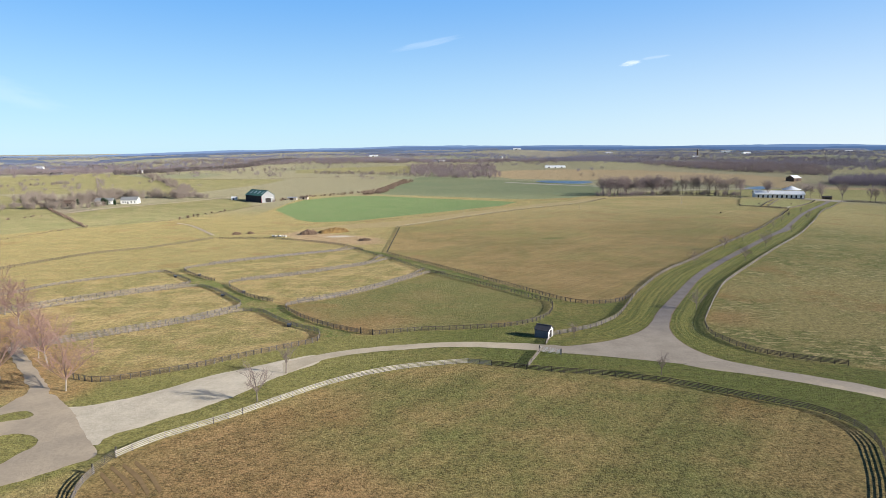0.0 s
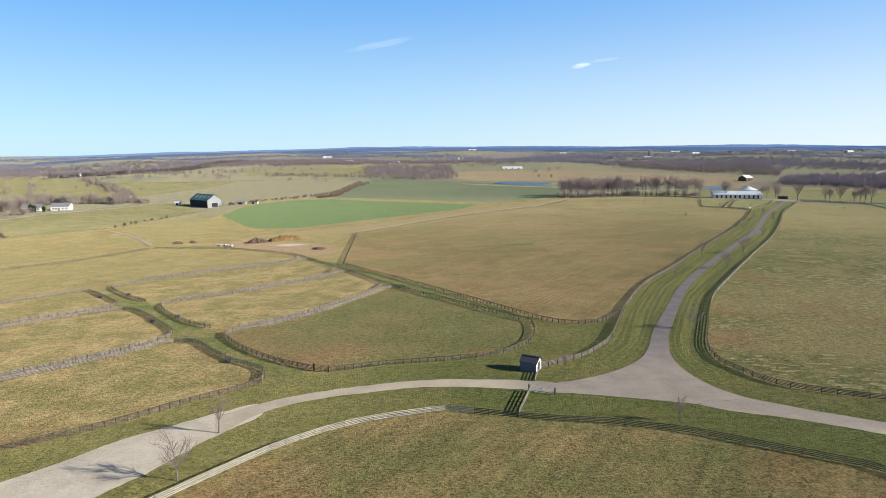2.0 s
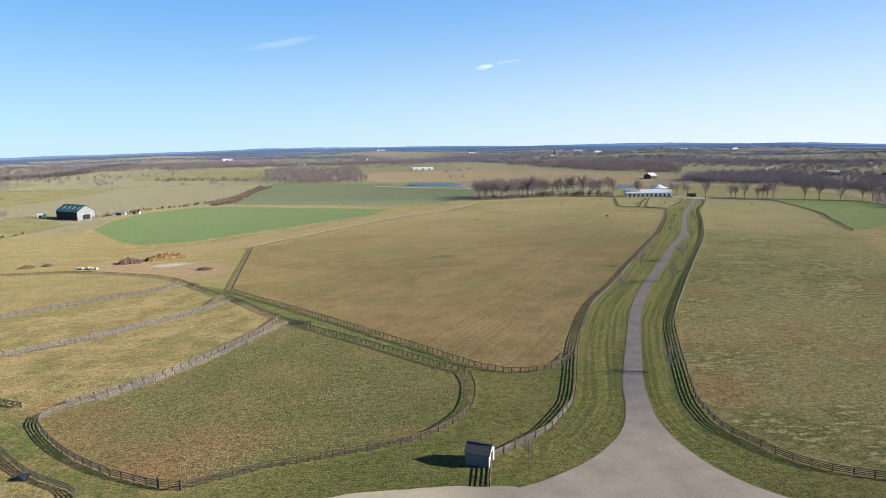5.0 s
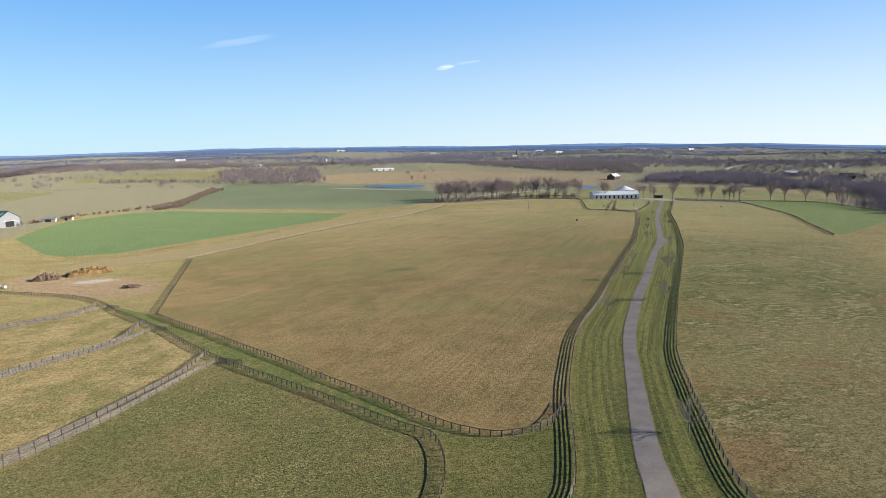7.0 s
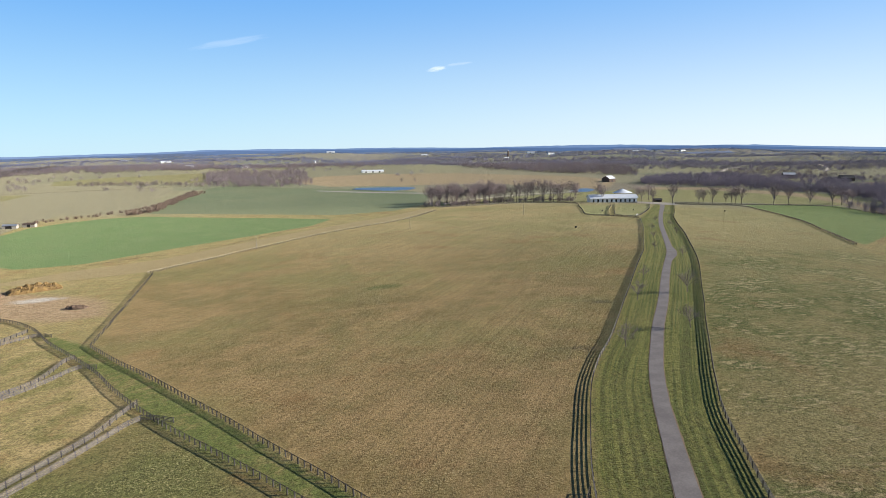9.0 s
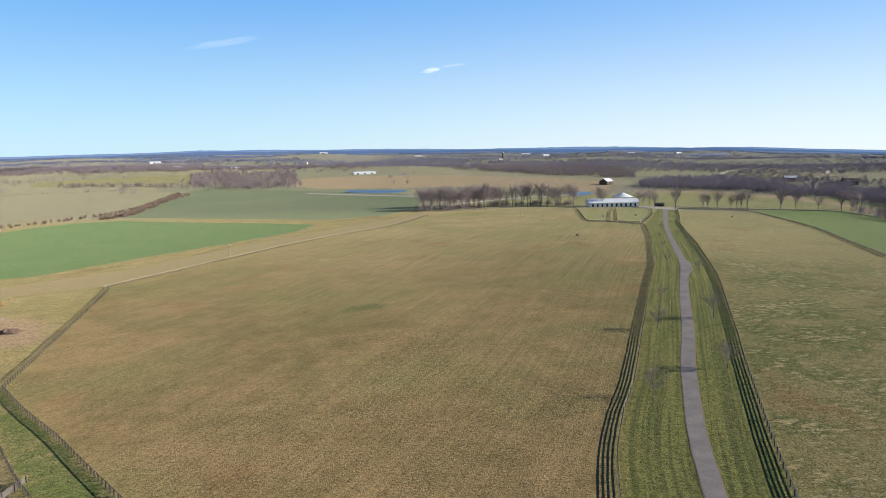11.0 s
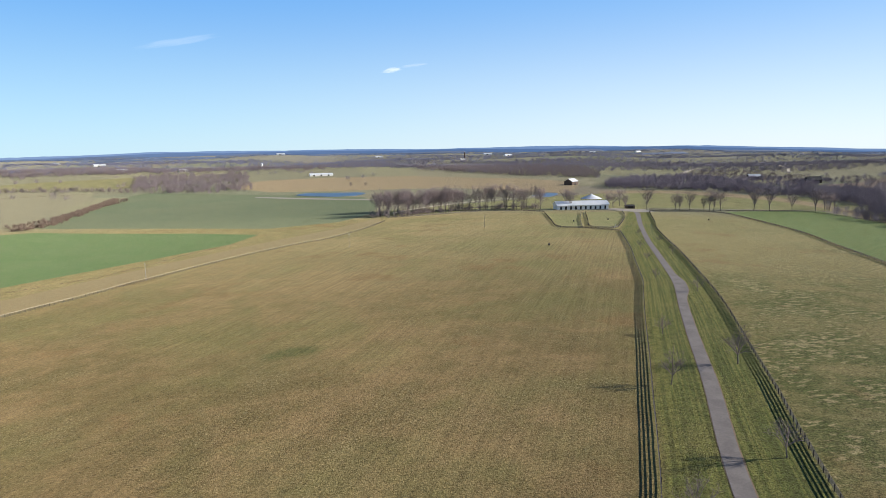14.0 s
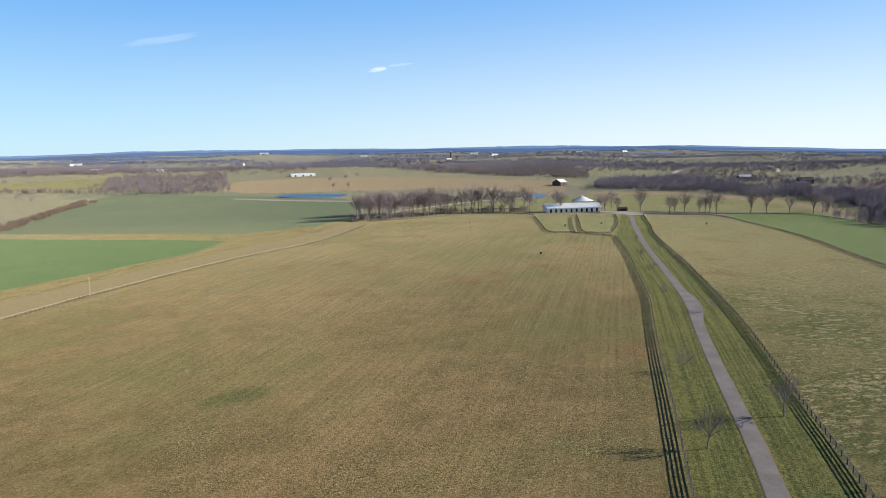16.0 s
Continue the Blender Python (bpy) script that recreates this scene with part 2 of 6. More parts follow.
    crop = k.mix(k.step(blend((0.5, mid), (0.5, streak)), 0.38, 0.62), CROP, CROP_2)
    thin = k.mix(k.step(blend((0.4, big), (0.6, streak)), 0.35, 0.65), CROP_THIN, CROP_THIN_2)
    grass = region(grass, "tan_strip", k.mix(small, (0.31, 0.23, 0.125), (0.25, 0.185, 0.095)), 1.5, 4)
    grass = region(grass, "dull", k.mix(k.step(blend((0.5, mid), (0.5, patchy)), 0.38, 0.62), (0.250, 0.212, 0.108), (0.172, 0.166, 0.070)), 3, 6)
    grass = region(grass, "ploughed", k.mix(streak, (0.20, 0.145, 0.115), (0.26, 0.19, 0.145)), 5, 10)
    grass = region(grass, "litter", k.mix(k.step(small, 0.3, 0.7), (0.30, 0.165, 0.075), (0.20, 0.130, 0.060)), 3, 7, 0.75)
    grass = region(grass, "lawn", k.mix(k.step(blend((0.6, mid), (0.4, small)), 0.35, 0.65), (0.270, 0.236, 0.112), (0.190, 0.192, 0.076)), 3, 6)
    grass = region(grass, "tan_far", (0.30, 0.225, 0.135), 6, 12)
    grass = region(grass, "green_far", thin, 2.0, 5.0)
    grass = region(grass, "green_near", crop, 1.5, 3.0)
    grass = region(grass, "green_right", k.mix(k.step(streak, 0.35, 0.65), (0.170, 0.205, 0.074), (0.128, 0.185, 0.062)), 1.0, 2.5)
    grass = region(grass, "dirt", k.mix(k.step(small, 0.35, 0.65), (0.37, 0.25, 0.165), (0.26, 0.165, 0.10)), 4.0, 14.0, 0.85)
    grass = region(grass, "ash", (0.46, 0.42, 0.38), 1.5, 6.0, 0.8)
    grass = region(grass, "marsh", (0.070, 0.095, 0.028), 2.0, 7.0, 0.6)
    tuft = k.noise(k.vmath("ADD", flat, (3, 57, 0)), 1 / 1.3, 4, 0.7)
    clump = k.math("ADD", k.math("MULTIPLY", k.step(fine, 0.37, 0.63), 0.88), k.math("MULTIPLY", k.step(tuft, 0.38, 0.62), 0.44))
    wheeled = k.math("MULTIPLY", k.math("MULTIPLY", k.math("SUBTRACT", k.step(laid(52, 60, 0.42, 3), 0.34, 0.66), 0.5), 0.30), k.step(k.attr("hay"), -1, 1))
    drilled = k.math("MULTIPLY", k.math("MULTIPLY", k.math("SUBTRACT", k.step(lines, 0.32, 0.68), 0.5), 0.36), k.step(k.attr("big_field"), -1, 1))
    evened = k.math("SUBTRACT", 1.0, k.math("ADD", k.math("MULTIPLY", k.step(k.attr("big_field"), -1, 1), 0.40), k.math("MULTIPLY", k.step(k.math("MAXIMUM", k.attr("green_near"), k.math("MAXIMUM", k.math("MAXIMUM", k.attr("green_far"), k.attr("tan_strip")), k.attr("green_right"))), -1, 1), 0.65)))
    clump = k.math("ADD", k.math("ADD", k.math("MULTIPLY", k.math("SUBTRACT", clump, 0.66), evened), 0.66), k.math("ADD", drilled, wheeled))
    grain = k.node("ShaderNodeHueSaturation", {"Color": grass, "Value": k.math("ADD", 0.31, clump)}).outputs[0]
    k.put(k.bsdf, "Base Color", grain)
    bump(k, k.math("ADD", k.math("MULTIPLY", small, 0.45), k.math("MULTIPLY", fine, 0.55)), 0.95, 0.75)
    return k.mat


TAN, OLIVE = (0.350, 0.256, 0.120), (0.180, 0.155, 0.056)
ROUGH_TAN, ROUGH_OLIVE = (0.218, 0.176, 0.074), (0.084, 0.096, 0.028)
HAY_BROWN, HAY_OLIVE = (0.228, 0.160, 0.068), (0.118, 0.118, 0.038)
DRY, DRY_GREEN = (0.280, 0.184, 0.084), (0.156, 0.112, 0.044)
VERGE, VERGE_DRY = (0.084, 0.098, 0.024), (0.174, 0.144, 0.051)
CROP, CROP_2 = (0.098, 0.168, 0.060), (0.122, 0.180, 0.072)
CROP_THIN, CROP_THIN_2 = (0.128, 0.158, 0.091), (0.166, 0.180, 0.106)
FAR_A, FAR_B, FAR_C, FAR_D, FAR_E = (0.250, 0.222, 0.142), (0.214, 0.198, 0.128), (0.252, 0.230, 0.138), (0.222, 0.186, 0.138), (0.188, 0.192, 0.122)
M_GROUND = ground_material()
M_ASPHALT = drive_surface()
M_GRAVEL = rough_stuff("pale_gravel", (0.33, 0.29, 0.24), (0.235, 0.205, 0.172), 3.0, 0.95, relief=0.4)
M_EDGE = rough_stuff("reddish_dirt", (0.20, 0.135, 0.085), (0.14, 0.105, 0.06), 2.0, 0.95, relief=0.4)
M_APRON = rough_stuff("limestone_gravel", (0.58, 0.505, 0.385), (0.42, 0.36, 0.268), 4.0, 0.95, relief=0.4)
M_DUST = rough_stuff("dusty_drive", (0.43, 0.345, 0.245), (0.32, 0.262, 0.192), 6.0, 0.95, relief=0.3)
M_RUT = rough_stuff("rutted_soil", (0.165, 0.108, 0.050), (0.230, 0.152, 0.068), 0.8, 0.95, relief=0.5)
M_BOARD = rough_stuff("weathered_board", (0.200, 0.175, 0.158), (0.112, 0.098, 0.088), 1.2, 0.75, relief=0.3, own=0.25)
M_TANBOARD = rough_stuff("straw_coloured_rail", (0.50, 0.42, 0.29), (0.38, 0.32, 0.22), 1.2, 0.8, relief=0.3)
M_PALEBOARD = rough_stuff("sunlit_pale_board", (0.42, 0.385, 0.325), (0.29, 0.262, 0.22), 1.2, 0.75, relief=0.3, own=0.2)
M_RAIL = rough_stuff("stained_and_shaded_board", (0.085, 0.066, 0.052), (0.13, 0.105, 0.085), 1.0, 0.85, relief=0.3, own=0.2)
M_WIRE = rough_stuff("rusty_wire", (0.10, 0.08, 0.065), (0.14, 0.12, 0.10), 0.5, 0.6, 0.4, relief=0.0)
M_POST = rough_stuff("dark_post", (0.06, 0.053, 0.047), (0.09, 0.08, 0.07), 0.5, 0.85, relief=0.4, own=0.2)
M_BARK = rough_stuff("grey_bark", (0.19, 0.16, 0.14), (0.13, 0.11, 0.095), 0.5, 0.95)
M_PALEBARK = rough_stuff("pale_bark", (0.30, 0.26, 0.21), (0.20, 0.17, 0.14), 0.6, 0.95)
M_TWIG = island_stuff("bare_twigs", (0.16, 0.125, 0.11), (0.24, 0.19, 0.165))
M_BUD = island_stuff("budding_twigs", (0.27, 0.165, 0.14), (0.20, 0.13, 0.11))
M_WOOD = island_stuff("winter_wood", (0.138, 0.112, 0.116), (0.232, 0.188, 0.190), soft=0.65)
M_CREEKWOOD = island_stuff("creek_wood", (0.128, 0.113, 0.148), (0.215, 0.186, 0.232), soft=0.65)
M_GROVE = island_stuff("brown_grove", (0.150, 0.122, 0.105), (0.255, 0.210, 0.175), soft=0.6)
M_BELT = island_stuff("dark_tree_belt", (0.085, 0.072, 0.072), (0.150, 0.124, 0.118), soft=0.6)
M_ROWTWIG = island_stuff("row_twigs", (0.155, 0.120, 0.116), (0.245, 0.192, 0.182), soft=0.45)
# distance haze is put into these base colours, bluer the farther off
M_FARWOOD = island_stuff("haze_tinted_wood", (0.130, 0.121, 0.158), (0.215, 0.192, 0.235), soft=0.7)
M_PLUMWOOD = island_stuff("plum_haze_wood", (0.122, 0.132, 0.205), (0.192, 0.196, 0.278), soft=0.8)
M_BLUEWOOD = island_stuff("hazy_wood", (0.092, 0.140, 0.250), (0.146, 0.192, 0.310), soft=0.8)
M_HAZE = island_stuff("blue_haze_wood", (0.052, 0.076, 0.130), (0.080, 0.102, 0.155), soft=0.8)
M_BRUSH = island_stuff("dry_brush", (0.17, 0.12, 0.095), (0.26, 0.19, 0.14))
M_NEEDLE = island_stuff("needles", (0.018, 0.040, 0.018), (0.035, 0.062, 0.028))
M_WHITE = rough_stuff("white_paint", (0.78, 0.77, 0.74), (0.70, 0.69, 0.66), 2.5, 0.55, relief=0.05)
M_TIN = rough_stuff("white_metal_roof", (0.62, 0.64, 0.66), (0.52, 0.54, 0.57), 6.0, 0.45, relief=0.05)
M_GREENTIN = rough_stuff("green_metal_roof", (0.028, 0.115, 0.095), (0.042, 0.145, 0.120), 5.0, 0.45, relief=0.05)
M_BLACK = rough_stuff("black_siding", (0.022, 0.022, 0.026), (0.038, 0.037, 0.040), 2.0, 0.8, relief=0.2)
M_GREYWALL = rough_stuff("grey_board_wall", (0.22, 0.225, 0.23), (0.165, 0.17, 0.175), 2.0, 0.8, relief=0.2)
M_PALEGREY = rough_stuff("pale_grey_boards", (0.27, 0.275, 0.28), (0.21, 0.215, 0.22), 2.0, 0.8, relief=0.2)
M_RED = rough_stuff("red_trim", (0.26, 0.03, 0.035), (0.20, 0.025, 0.03), 1.0, 0.6, relief=0.1)
M_SHINGLE = rough_stuff("dark_shingle", (0.042, 0.043, 0.052), (0.062, 0.063, 0.074), 0.4, 0.9, relief=0.5)
# light shed paint with the shade of the long wall mixed into its colour
M_SIDING = rough_stuff("shaded_siding", (0.150, 0.160, 0.180), (0.118, 0.127, 0.142), 0.8, 0.7, relief=0.15)
# near-black tone holds the shade inside openings; dark doors use it too
M_DARK = rough_stuff("dark_inside", (0.020, 0.018, 0.017), (0.032, 0.028, 0.026), 1.0, 0.9, relief=0.1)
M_BROWN = rough_stuff("brown_barn_wood", (0.075, 0.050, 0.038), (0.11, 0.078, 0.060), 2.0, 0.85, relief=0.3)
M_STEEL = rough_stuff("galvanised_steel", (0.55, 0.56, 0.57), (0.42, 0.43, 0.45), 0.6, 0.45, 0.7, relief=0.05)
M_STRAW = rough_stuff("straw_manure", (0.27, 0.17, 0.060), (0.125, 0.080, 0.038), 1.6, 0.95, relief=0.8)
M_MUCK = rough_stuff("rotted_heap", (0.10, 0.065, 0.045), (0.19, 0.13, 0.09), 1.8, 0.95, relief=0.8)
M_WRAP = rough_stuff("bale_wrap", (0.52, 0.49, 0.44), (0.33, 0.30, 0.26), 0.5, 0.6, relief=0.1)
M_TUB = rough_stuff("dark_rubber", (0.03, 0.03, 0.034), (0.05, 0.05, 0.055), 0.3, 0.7, relief=0.1)
M_CARPAINT = rough_stuff("white_car_paint", (0.62, 0.62, 0.63), (0.58, 0.58, 0.6), 1.0, 0.25, relief=0.0, spec=0.6)
M_TAIL = rough_stuff("red_lens", (0.35, 0.02, 0.02), (0.28, 0.02, 0.02), 0.3, 0.25, relief=0.0, spec=0.6)
M_GLASS = rough_stuff("dark_car_glass", (0.02, 0.022, 0.025), (0.03, 0.032, 0.035), 0.5, 0.08, relief=0.0, spec=0.8)
M_POLE = rough_stuff("weathered_pole", (0.42, 0.38, 0.32), (0.32, 0.29, 0.25), 0.8, 0.85, relief=0.2)
M_LIGHTPANEL = rough_stuff("translucent_panel", (0.55, 0.62, 0.62), (0.48, 0.55, 0.56), 1.0, 0.4, relief=0.0)


def water_material():
    k = material("pond_water", 0.3, 0.0, 0.5)
    k.put(k.bsdf, "Base Color", (0.014, 0.030, 0.062, 1))
    bump(k, k.noise(k.pos, 0.35, 4), 0.6, 0.5)
    return k.mat


M_WATER = water_material()


# the lie of the land
KNOLL_X, KNOLL_Y, KNOLL = np.arange(-400, 721, 160.0), np.arange(40, 841, 160.0), 130.0
KNOLLS = np.array([
    (0.09, 1.03, 2.37, 1.56, 0.47, 0.02, -0, -0),
    (-0.02, -0.51, -1.47, 0.7, 0.8, 0.01, -0.03, -0.01),
    (-0.05, -1.92, -5.32, -0.62, 1.42, 0.05, -0.41, -0.16),
    (0.43, 0.84, -1.37, -0.17, 1.5, -0.05, -1.68, -0.67),
    (0.37, 1.25, 0.21, -0.31, 1.12, 0.29, -1.54, -0.65),
    (0.05, 0.09, -0.44, -0.52, 0.18, 0.12, -0.31, -0.14),
])


def land(x, y):
    """Height of the ground at x, y (arrays or numbers)."""
    x, y = np.asarray(x, float), np.asarray(y, float)
    z = np.interp(np.hypot(x, y), [0, 300, 600, 1000, 1250, 1600, 2500, 5000], [1, -1, -9, -14, -10, -2, 2, 5])
    # the country falls away to the west and east, shaped to fit the camera's skyline
    z = z - 30 * np.clip((-np.arctan2(x, y + 1.0) - 0.10) / 0.42, 0, 1) * np.clip((np.hypot(x, y) - 1100) / 2200, 0, 1) * (y > 0)
    z = z - 34 * np.clip((np.arctan2(x, y + 1.0) - 0.72) / 0.30, 0, 1) * np.clip((np.hypot(x, y) - 1500) / 2200, 0, 1) * (y > 0)
    ex = np.exp(-((x[..., None] - KNOLL_X) ** 2) / (2 * KNOLL**2))
    ey = np.exp(-((y[..., None] - KNOLL_Y) ** 2) / (2 * KNOLL**2))
    # rolling hills in the farther country
    far = np.hypot(x, y)
    rise = np.clip((far - 1250) / 900, 0, 1) * np.clip((4900 - far) / 1500, 0.2, 1)
    z = z + rise * (9 * np.sin(x / 310 + 0.7) * np.cos(y / 230) + 6 * np.sin((x + 2.3 * y) / 260) + 4 * np.sin((1.7 * x - y) / 190 + 1))
    return z + np.einsum("...i,ij,...j->...", ey, KNOLLS, ex)


def lift(x, y):
    return float(land(x, y))


def smooth(points, step, closed=False):
    """A Catmull-Rom curve through the points, cut into even steps."""
    p = np.array(points, float)
    p = np.vstack([p[-1], p, p[:2]]) if closed else np.vstack([2 * p[0] - p[1], p, 2 * p[-1] - p[-2]])
    t = np.linspace(0, 1, 12, endpoint=False)[:, None]
    run = [0.5 * (2 * b + (c - a) * t + (2 * a - 5 * b + 4 * c - d) * t**2 + (3 * b - a - 3 * c + d) * t**3)
           for a, b, c, d in zip(p[:-3], p[1:-2], p[2:-1], p[3:])]
    run = np.vstack(run + [p[-2][None]])
    far = np.r_[0, np.cumsum(np.hypot(*np.diff(run, axis=0).T))]
    n = max(1, round(far[-1] / step))
    at = np.linspace(0, far[-1], n + 1)
    return np.stack([np.interp(at, far, run[:, 0]), np.interp(at, far, run[:, 1])], 1)


def inside(x, y, poly):
    """Signed distance to a closed outline: positive inside."""
    a, b = np.array(poly, float), np.roll(np.array(poly, float), -1, 0)
    best, odd = np.full(x.shape, 1e9), np.zeros(x.shape, bool)
    for (ax, ay), (bx, by) in zip(a, b):
        ex, ey = bx - ax, by - ay
        t = np.clip(((x - ax) * ex + (y - ay) * ey) / (ex * ex + ey * ey + 1e-9), 0, 1)
        best = np.minimum(best, np.hypot(x - ax - t * ex, y - ay - t * ey))
        odd ^= ((ay > y) != (by > y)) & (x < ex * (y - ay) / (ey if abs(ey) > 1e-9 else 1e-9) + ax)
    return np.where(odd, best, -best)


def mesh_from(name, verts, faces, mat):
    me = bpy.data.meshes.new(name)
    me.from_pydata([tuple(v) for v in verts], [], [tuple(f) for f in faces])
    me.materials.append(mat)
    me.update()
    return me


# outlines on the ground, in metres
NEAR_FIELD = [(-43.1, 63.7), (-45.6, 68.5), (-46.8, 72.3), (-46.9, 75.5)]
NEAR_FIELD_LONG = [(-46.3, 79.9), (-44.3, 83.2), (-41.6, 86.5), (-35.1, 92.5), (-28.1, 100.5), (-23.3, 105.8), (-19.7, 109.2), (-14.8, 112.8), (-9.5, 115.6), (-4, 117.5), (1.8, 118.7), (4.7, 119.3), (9.7, 117.7), (15.7, 115.3), (22.6, 113.1), (30.7, 111.2), (34.9, 109.3), (40.4, 107.3), (45, 104.6), (48.5, 102.1), (53, 99.2), (58, 95.9), (60.6, 94.1), (62.9, 90.3), (63.7, 86.3), (62.7, 81.7), (60.2, 76.8), (57.3, 71.7), (53.9, 66.6)]
DRIVE_RIGHT = [(80.7, 115.8), (76.6, 117.5), (72.8, 119.8), (69.7, 121.8), (66.9, 124.6), (64.9, 128.7), (64.3, 131.5), (63.6, 134.5), (63.1, 137.1), (63.5, 140.9), (65.3, 146.9), (67.6, 152), (73, 162), (80.4, 175.6), (81, 176.5), (91.5, 194.6), (103.5, 211)]
DRIVE_RIGHT_FAR = [(103.5, 211), (113.6, 223.9), (128.5, 243), (139.5, 256.6), (153, 273.8), (183, 311.5), (203, 338.7), (219, 361.5), (243.8, 396.8), (273.6, 441.2), (306.3, 487.5), (328, 514), (363, 560), (388.7, 593.5)]
DRIVE_LEFT = [(25.6, 138.6), (29.3, 140.5), (33.9, 143.2), (37.4, 145.5), (42.2, 150.6), (46.1, 155.7), (50.9, 165), (55.9, 175.5), (61, 185.8), (68.3, 198.6), (78.5, 215.4), (88.2, 228.3)]
DRIVE_LEFT_FAR = [(88.2, 228.3), (97.5, 238.9), (107.5, 251.5), (119.2, 266.6), (135.3, 287.2), (152.5, 309.5), (173, 335.5), (186.5, 352.5), (212, 389), (232.5, 418), (258.5, 457.5), (274.5, 482)]
BIG_FIELD_NEAR = [(-27.4, 292.9), (-17.1, 273.7), (-8.2, 258.8), (1.5, 240.8), (9.9, 225.3), (17.1, 211.2), (23.5, 199.5), (29.1, 188.7), (34.1, 179.2), (38.2, 174.1), (42.2, 171.7), (48.5, 172), (53.2, 175.2), (57.5, 180.4)]
BIG_FIELD_SIDE = [(-27.4, 292.9), (-28.8, 346.6), (-29.6, 413)]
BIG_FIELD_BACK = [(-32.4, 417.1), (-18.3, 431.8), (-2.8, 446.5), (11.6, 462.4), (27.6, 477.9), (45.6, 495.6), (65.6, 513), (87.6, 530), (111.5, 546.4), (135.9, 573.8), (164.7, 615.8)]
LANE_SOUTH = [(-139.3, 371.4), (-108.9, 370.3), (-86.4, 358.7), (-64, 342.1), (-50.6, 324.7), (-39.9, 302.3), (-29.9, 284.7), (-20.9, 268.1), (-13.9, 252.4), (-6.8, 238.2), (1.1, 224.1), (9, 211.6), (15.9, 200.5), (22, 190.2), (27.5, 181), (31.2, 176), (31.5, 170.7), (30.3, 164.5), (27.8, 158.1), (25.1, 154.1), (21.1, 150.4), (17.4, 148.4), (14, 147.3), (8.7, 146.5), (3.5, 145.9), (-1.6, 145.4), (-5.6, 145.2), (-11.4, 143.8), (-15.2, 142.8), (-17.2, 142.2)]
PAD_EAST_LEFT = [(-20.1, 143.6), (-23.2, 145.9), (-27.8, 149.3), (-31.5, 153), (-35.7, 157.5), (-39.9, 163), (-44.5, 170.1), (-46.7, 174.9), (-46.6, 178.2), (-43.6, 181), (-37.1, 185.5), (-30.3, 192.3), (-23.2, 202.2), (-15.2, 215.6), (-9.5, 226.2), (-6.4, 231.4), (-4.4, 232.2), (-1.8, 230.8), (0.8, 228.6)]
PAD_MID_LEFT = [(-53.1, 184.1), (-57.6, 187.5), (-64.7, 194.7), (-70.9, 203.7), (-75.4, 210.6), (-78.5, 218.3), (-78, 221.5), (-75.3, 224.1), (-66.2, 229.6), (-56.2, 236.5), (-45.5, 247.5), (-39.1, 253), (-34.3, 258), (-29.7, 265), (-26.9, 271.4), (-24.6, 273.4), (-21.2, 271.6)]
PAD_TOP_LEFT = [(-86.3, 225), (-96.1, 234.6), (-103.8, 244.2), (-109.3, 252.1), (-109.7, 256.6), (-107.6, 261.5), (-102.8, 266.9), (-92.1, 278.6), (-79, 288.7), (-68, 297), (-57.6, 304), (-53, 308.3), (-47.8, 313.6), (-45, 313.8), (-41.8, 311.6)]
PAD_A = [(-72.4, 113.4), (-69.3, 111.9), (-66.7, 111.2), (-63.7, 111.7), (-59.3, 113.8), (-54.9, 116.3), (-50.4, 119.3), (-46, 123.2), (-41.3, 127.4), (-36.2, 131.4), (-31.3, 135.2), (-29.5, 137.5), (-29.7, 141.5), (-31.5, 145.8), (-38.6, 152), (-45.2, 160), (-51.6, 168.8), (-56.2, 170.7), (-59.9, 169.5), (-66.8, 160.3), (-72.1, 155), (-82.1, 145.8), (-90.3, 139.1), (-95.2, 136), (-99, 133.9)]
PAD_B = [(-101, 136.6), (-92.5, 141.8), (-84.3, 148.4), (-74.3, 157.6), (-69, 163.2), (-63.8, 171.2), (-61.4, 174.3), (-60.9, 177.7), (-62.4, 182.3), (-65.5, 186.9), (-73.3, 198), (-80.5, 207.5), (-86, 212.3), (-89, 213.2), (-93.2, 210.4), (-103, 202.2), (-114.6, 189), (-122.6, 177.2), (-128.6, 171.4), (-133.8, 167.3)]
PAD_C = [(-138, 172.5), (-132.5, 177), (-126.5, 182.5), (-118.3, 194.5), (-107.5, 205.4), (-101.2, 210.6), (-95.6, 215.6), (-93.6, 219), (-94.6, 223.2), (-97.6, 227.4), (-107.5, 239.5), (-113.5, 246), (-117.9, 247.8), (-130.1, 235.1), (-142.4, 219.2), (-146.5, 204.1), (-151.4, 192.7)]
GREEN_CORNER = [(391.5, 595.3), (415.8, 583.7), (440.6, 567.1), (416.4, 514.1), (386.4, 459.7), (360.6, 422.9), (333.1, 389.1), (309.2, 357.2), (289.9, 331.7)]
YARD_LEFT = [(296.5, 607.9), (273.7, 560.5), (254, 518.6), (264.4, 506.3)]
YARD_LEFT_R = [(264.4, 506.3), (294.7, 554.6), (323.6, 596.4)]
YARD_RIGHT = [(332.1, 603.4), (297.6, 549.3), (272.7, 509.1), (282.4, 497.8), (300, 515.1), (337, 558.7), (367.8, 602.1)]
YARD_FRONT = [(264.4, 506.3), (268.6, 494.4), (274.2, 482.5)]
SHED_GATE = [(24.7, 136.3), (23.8, 133.8), (23, 131.4)]
ROAD_STUB = [(20.9, 126.3), (19.1, 121.8), (17.4, 117.5), (16.9, 116.3)]
RIDGE_LINE = [(173.7, 640.7), (195.2, 639.2), (224.4, 644), (260.4, 648.6), (290.6, 637.8), (303.9, 620.3)]
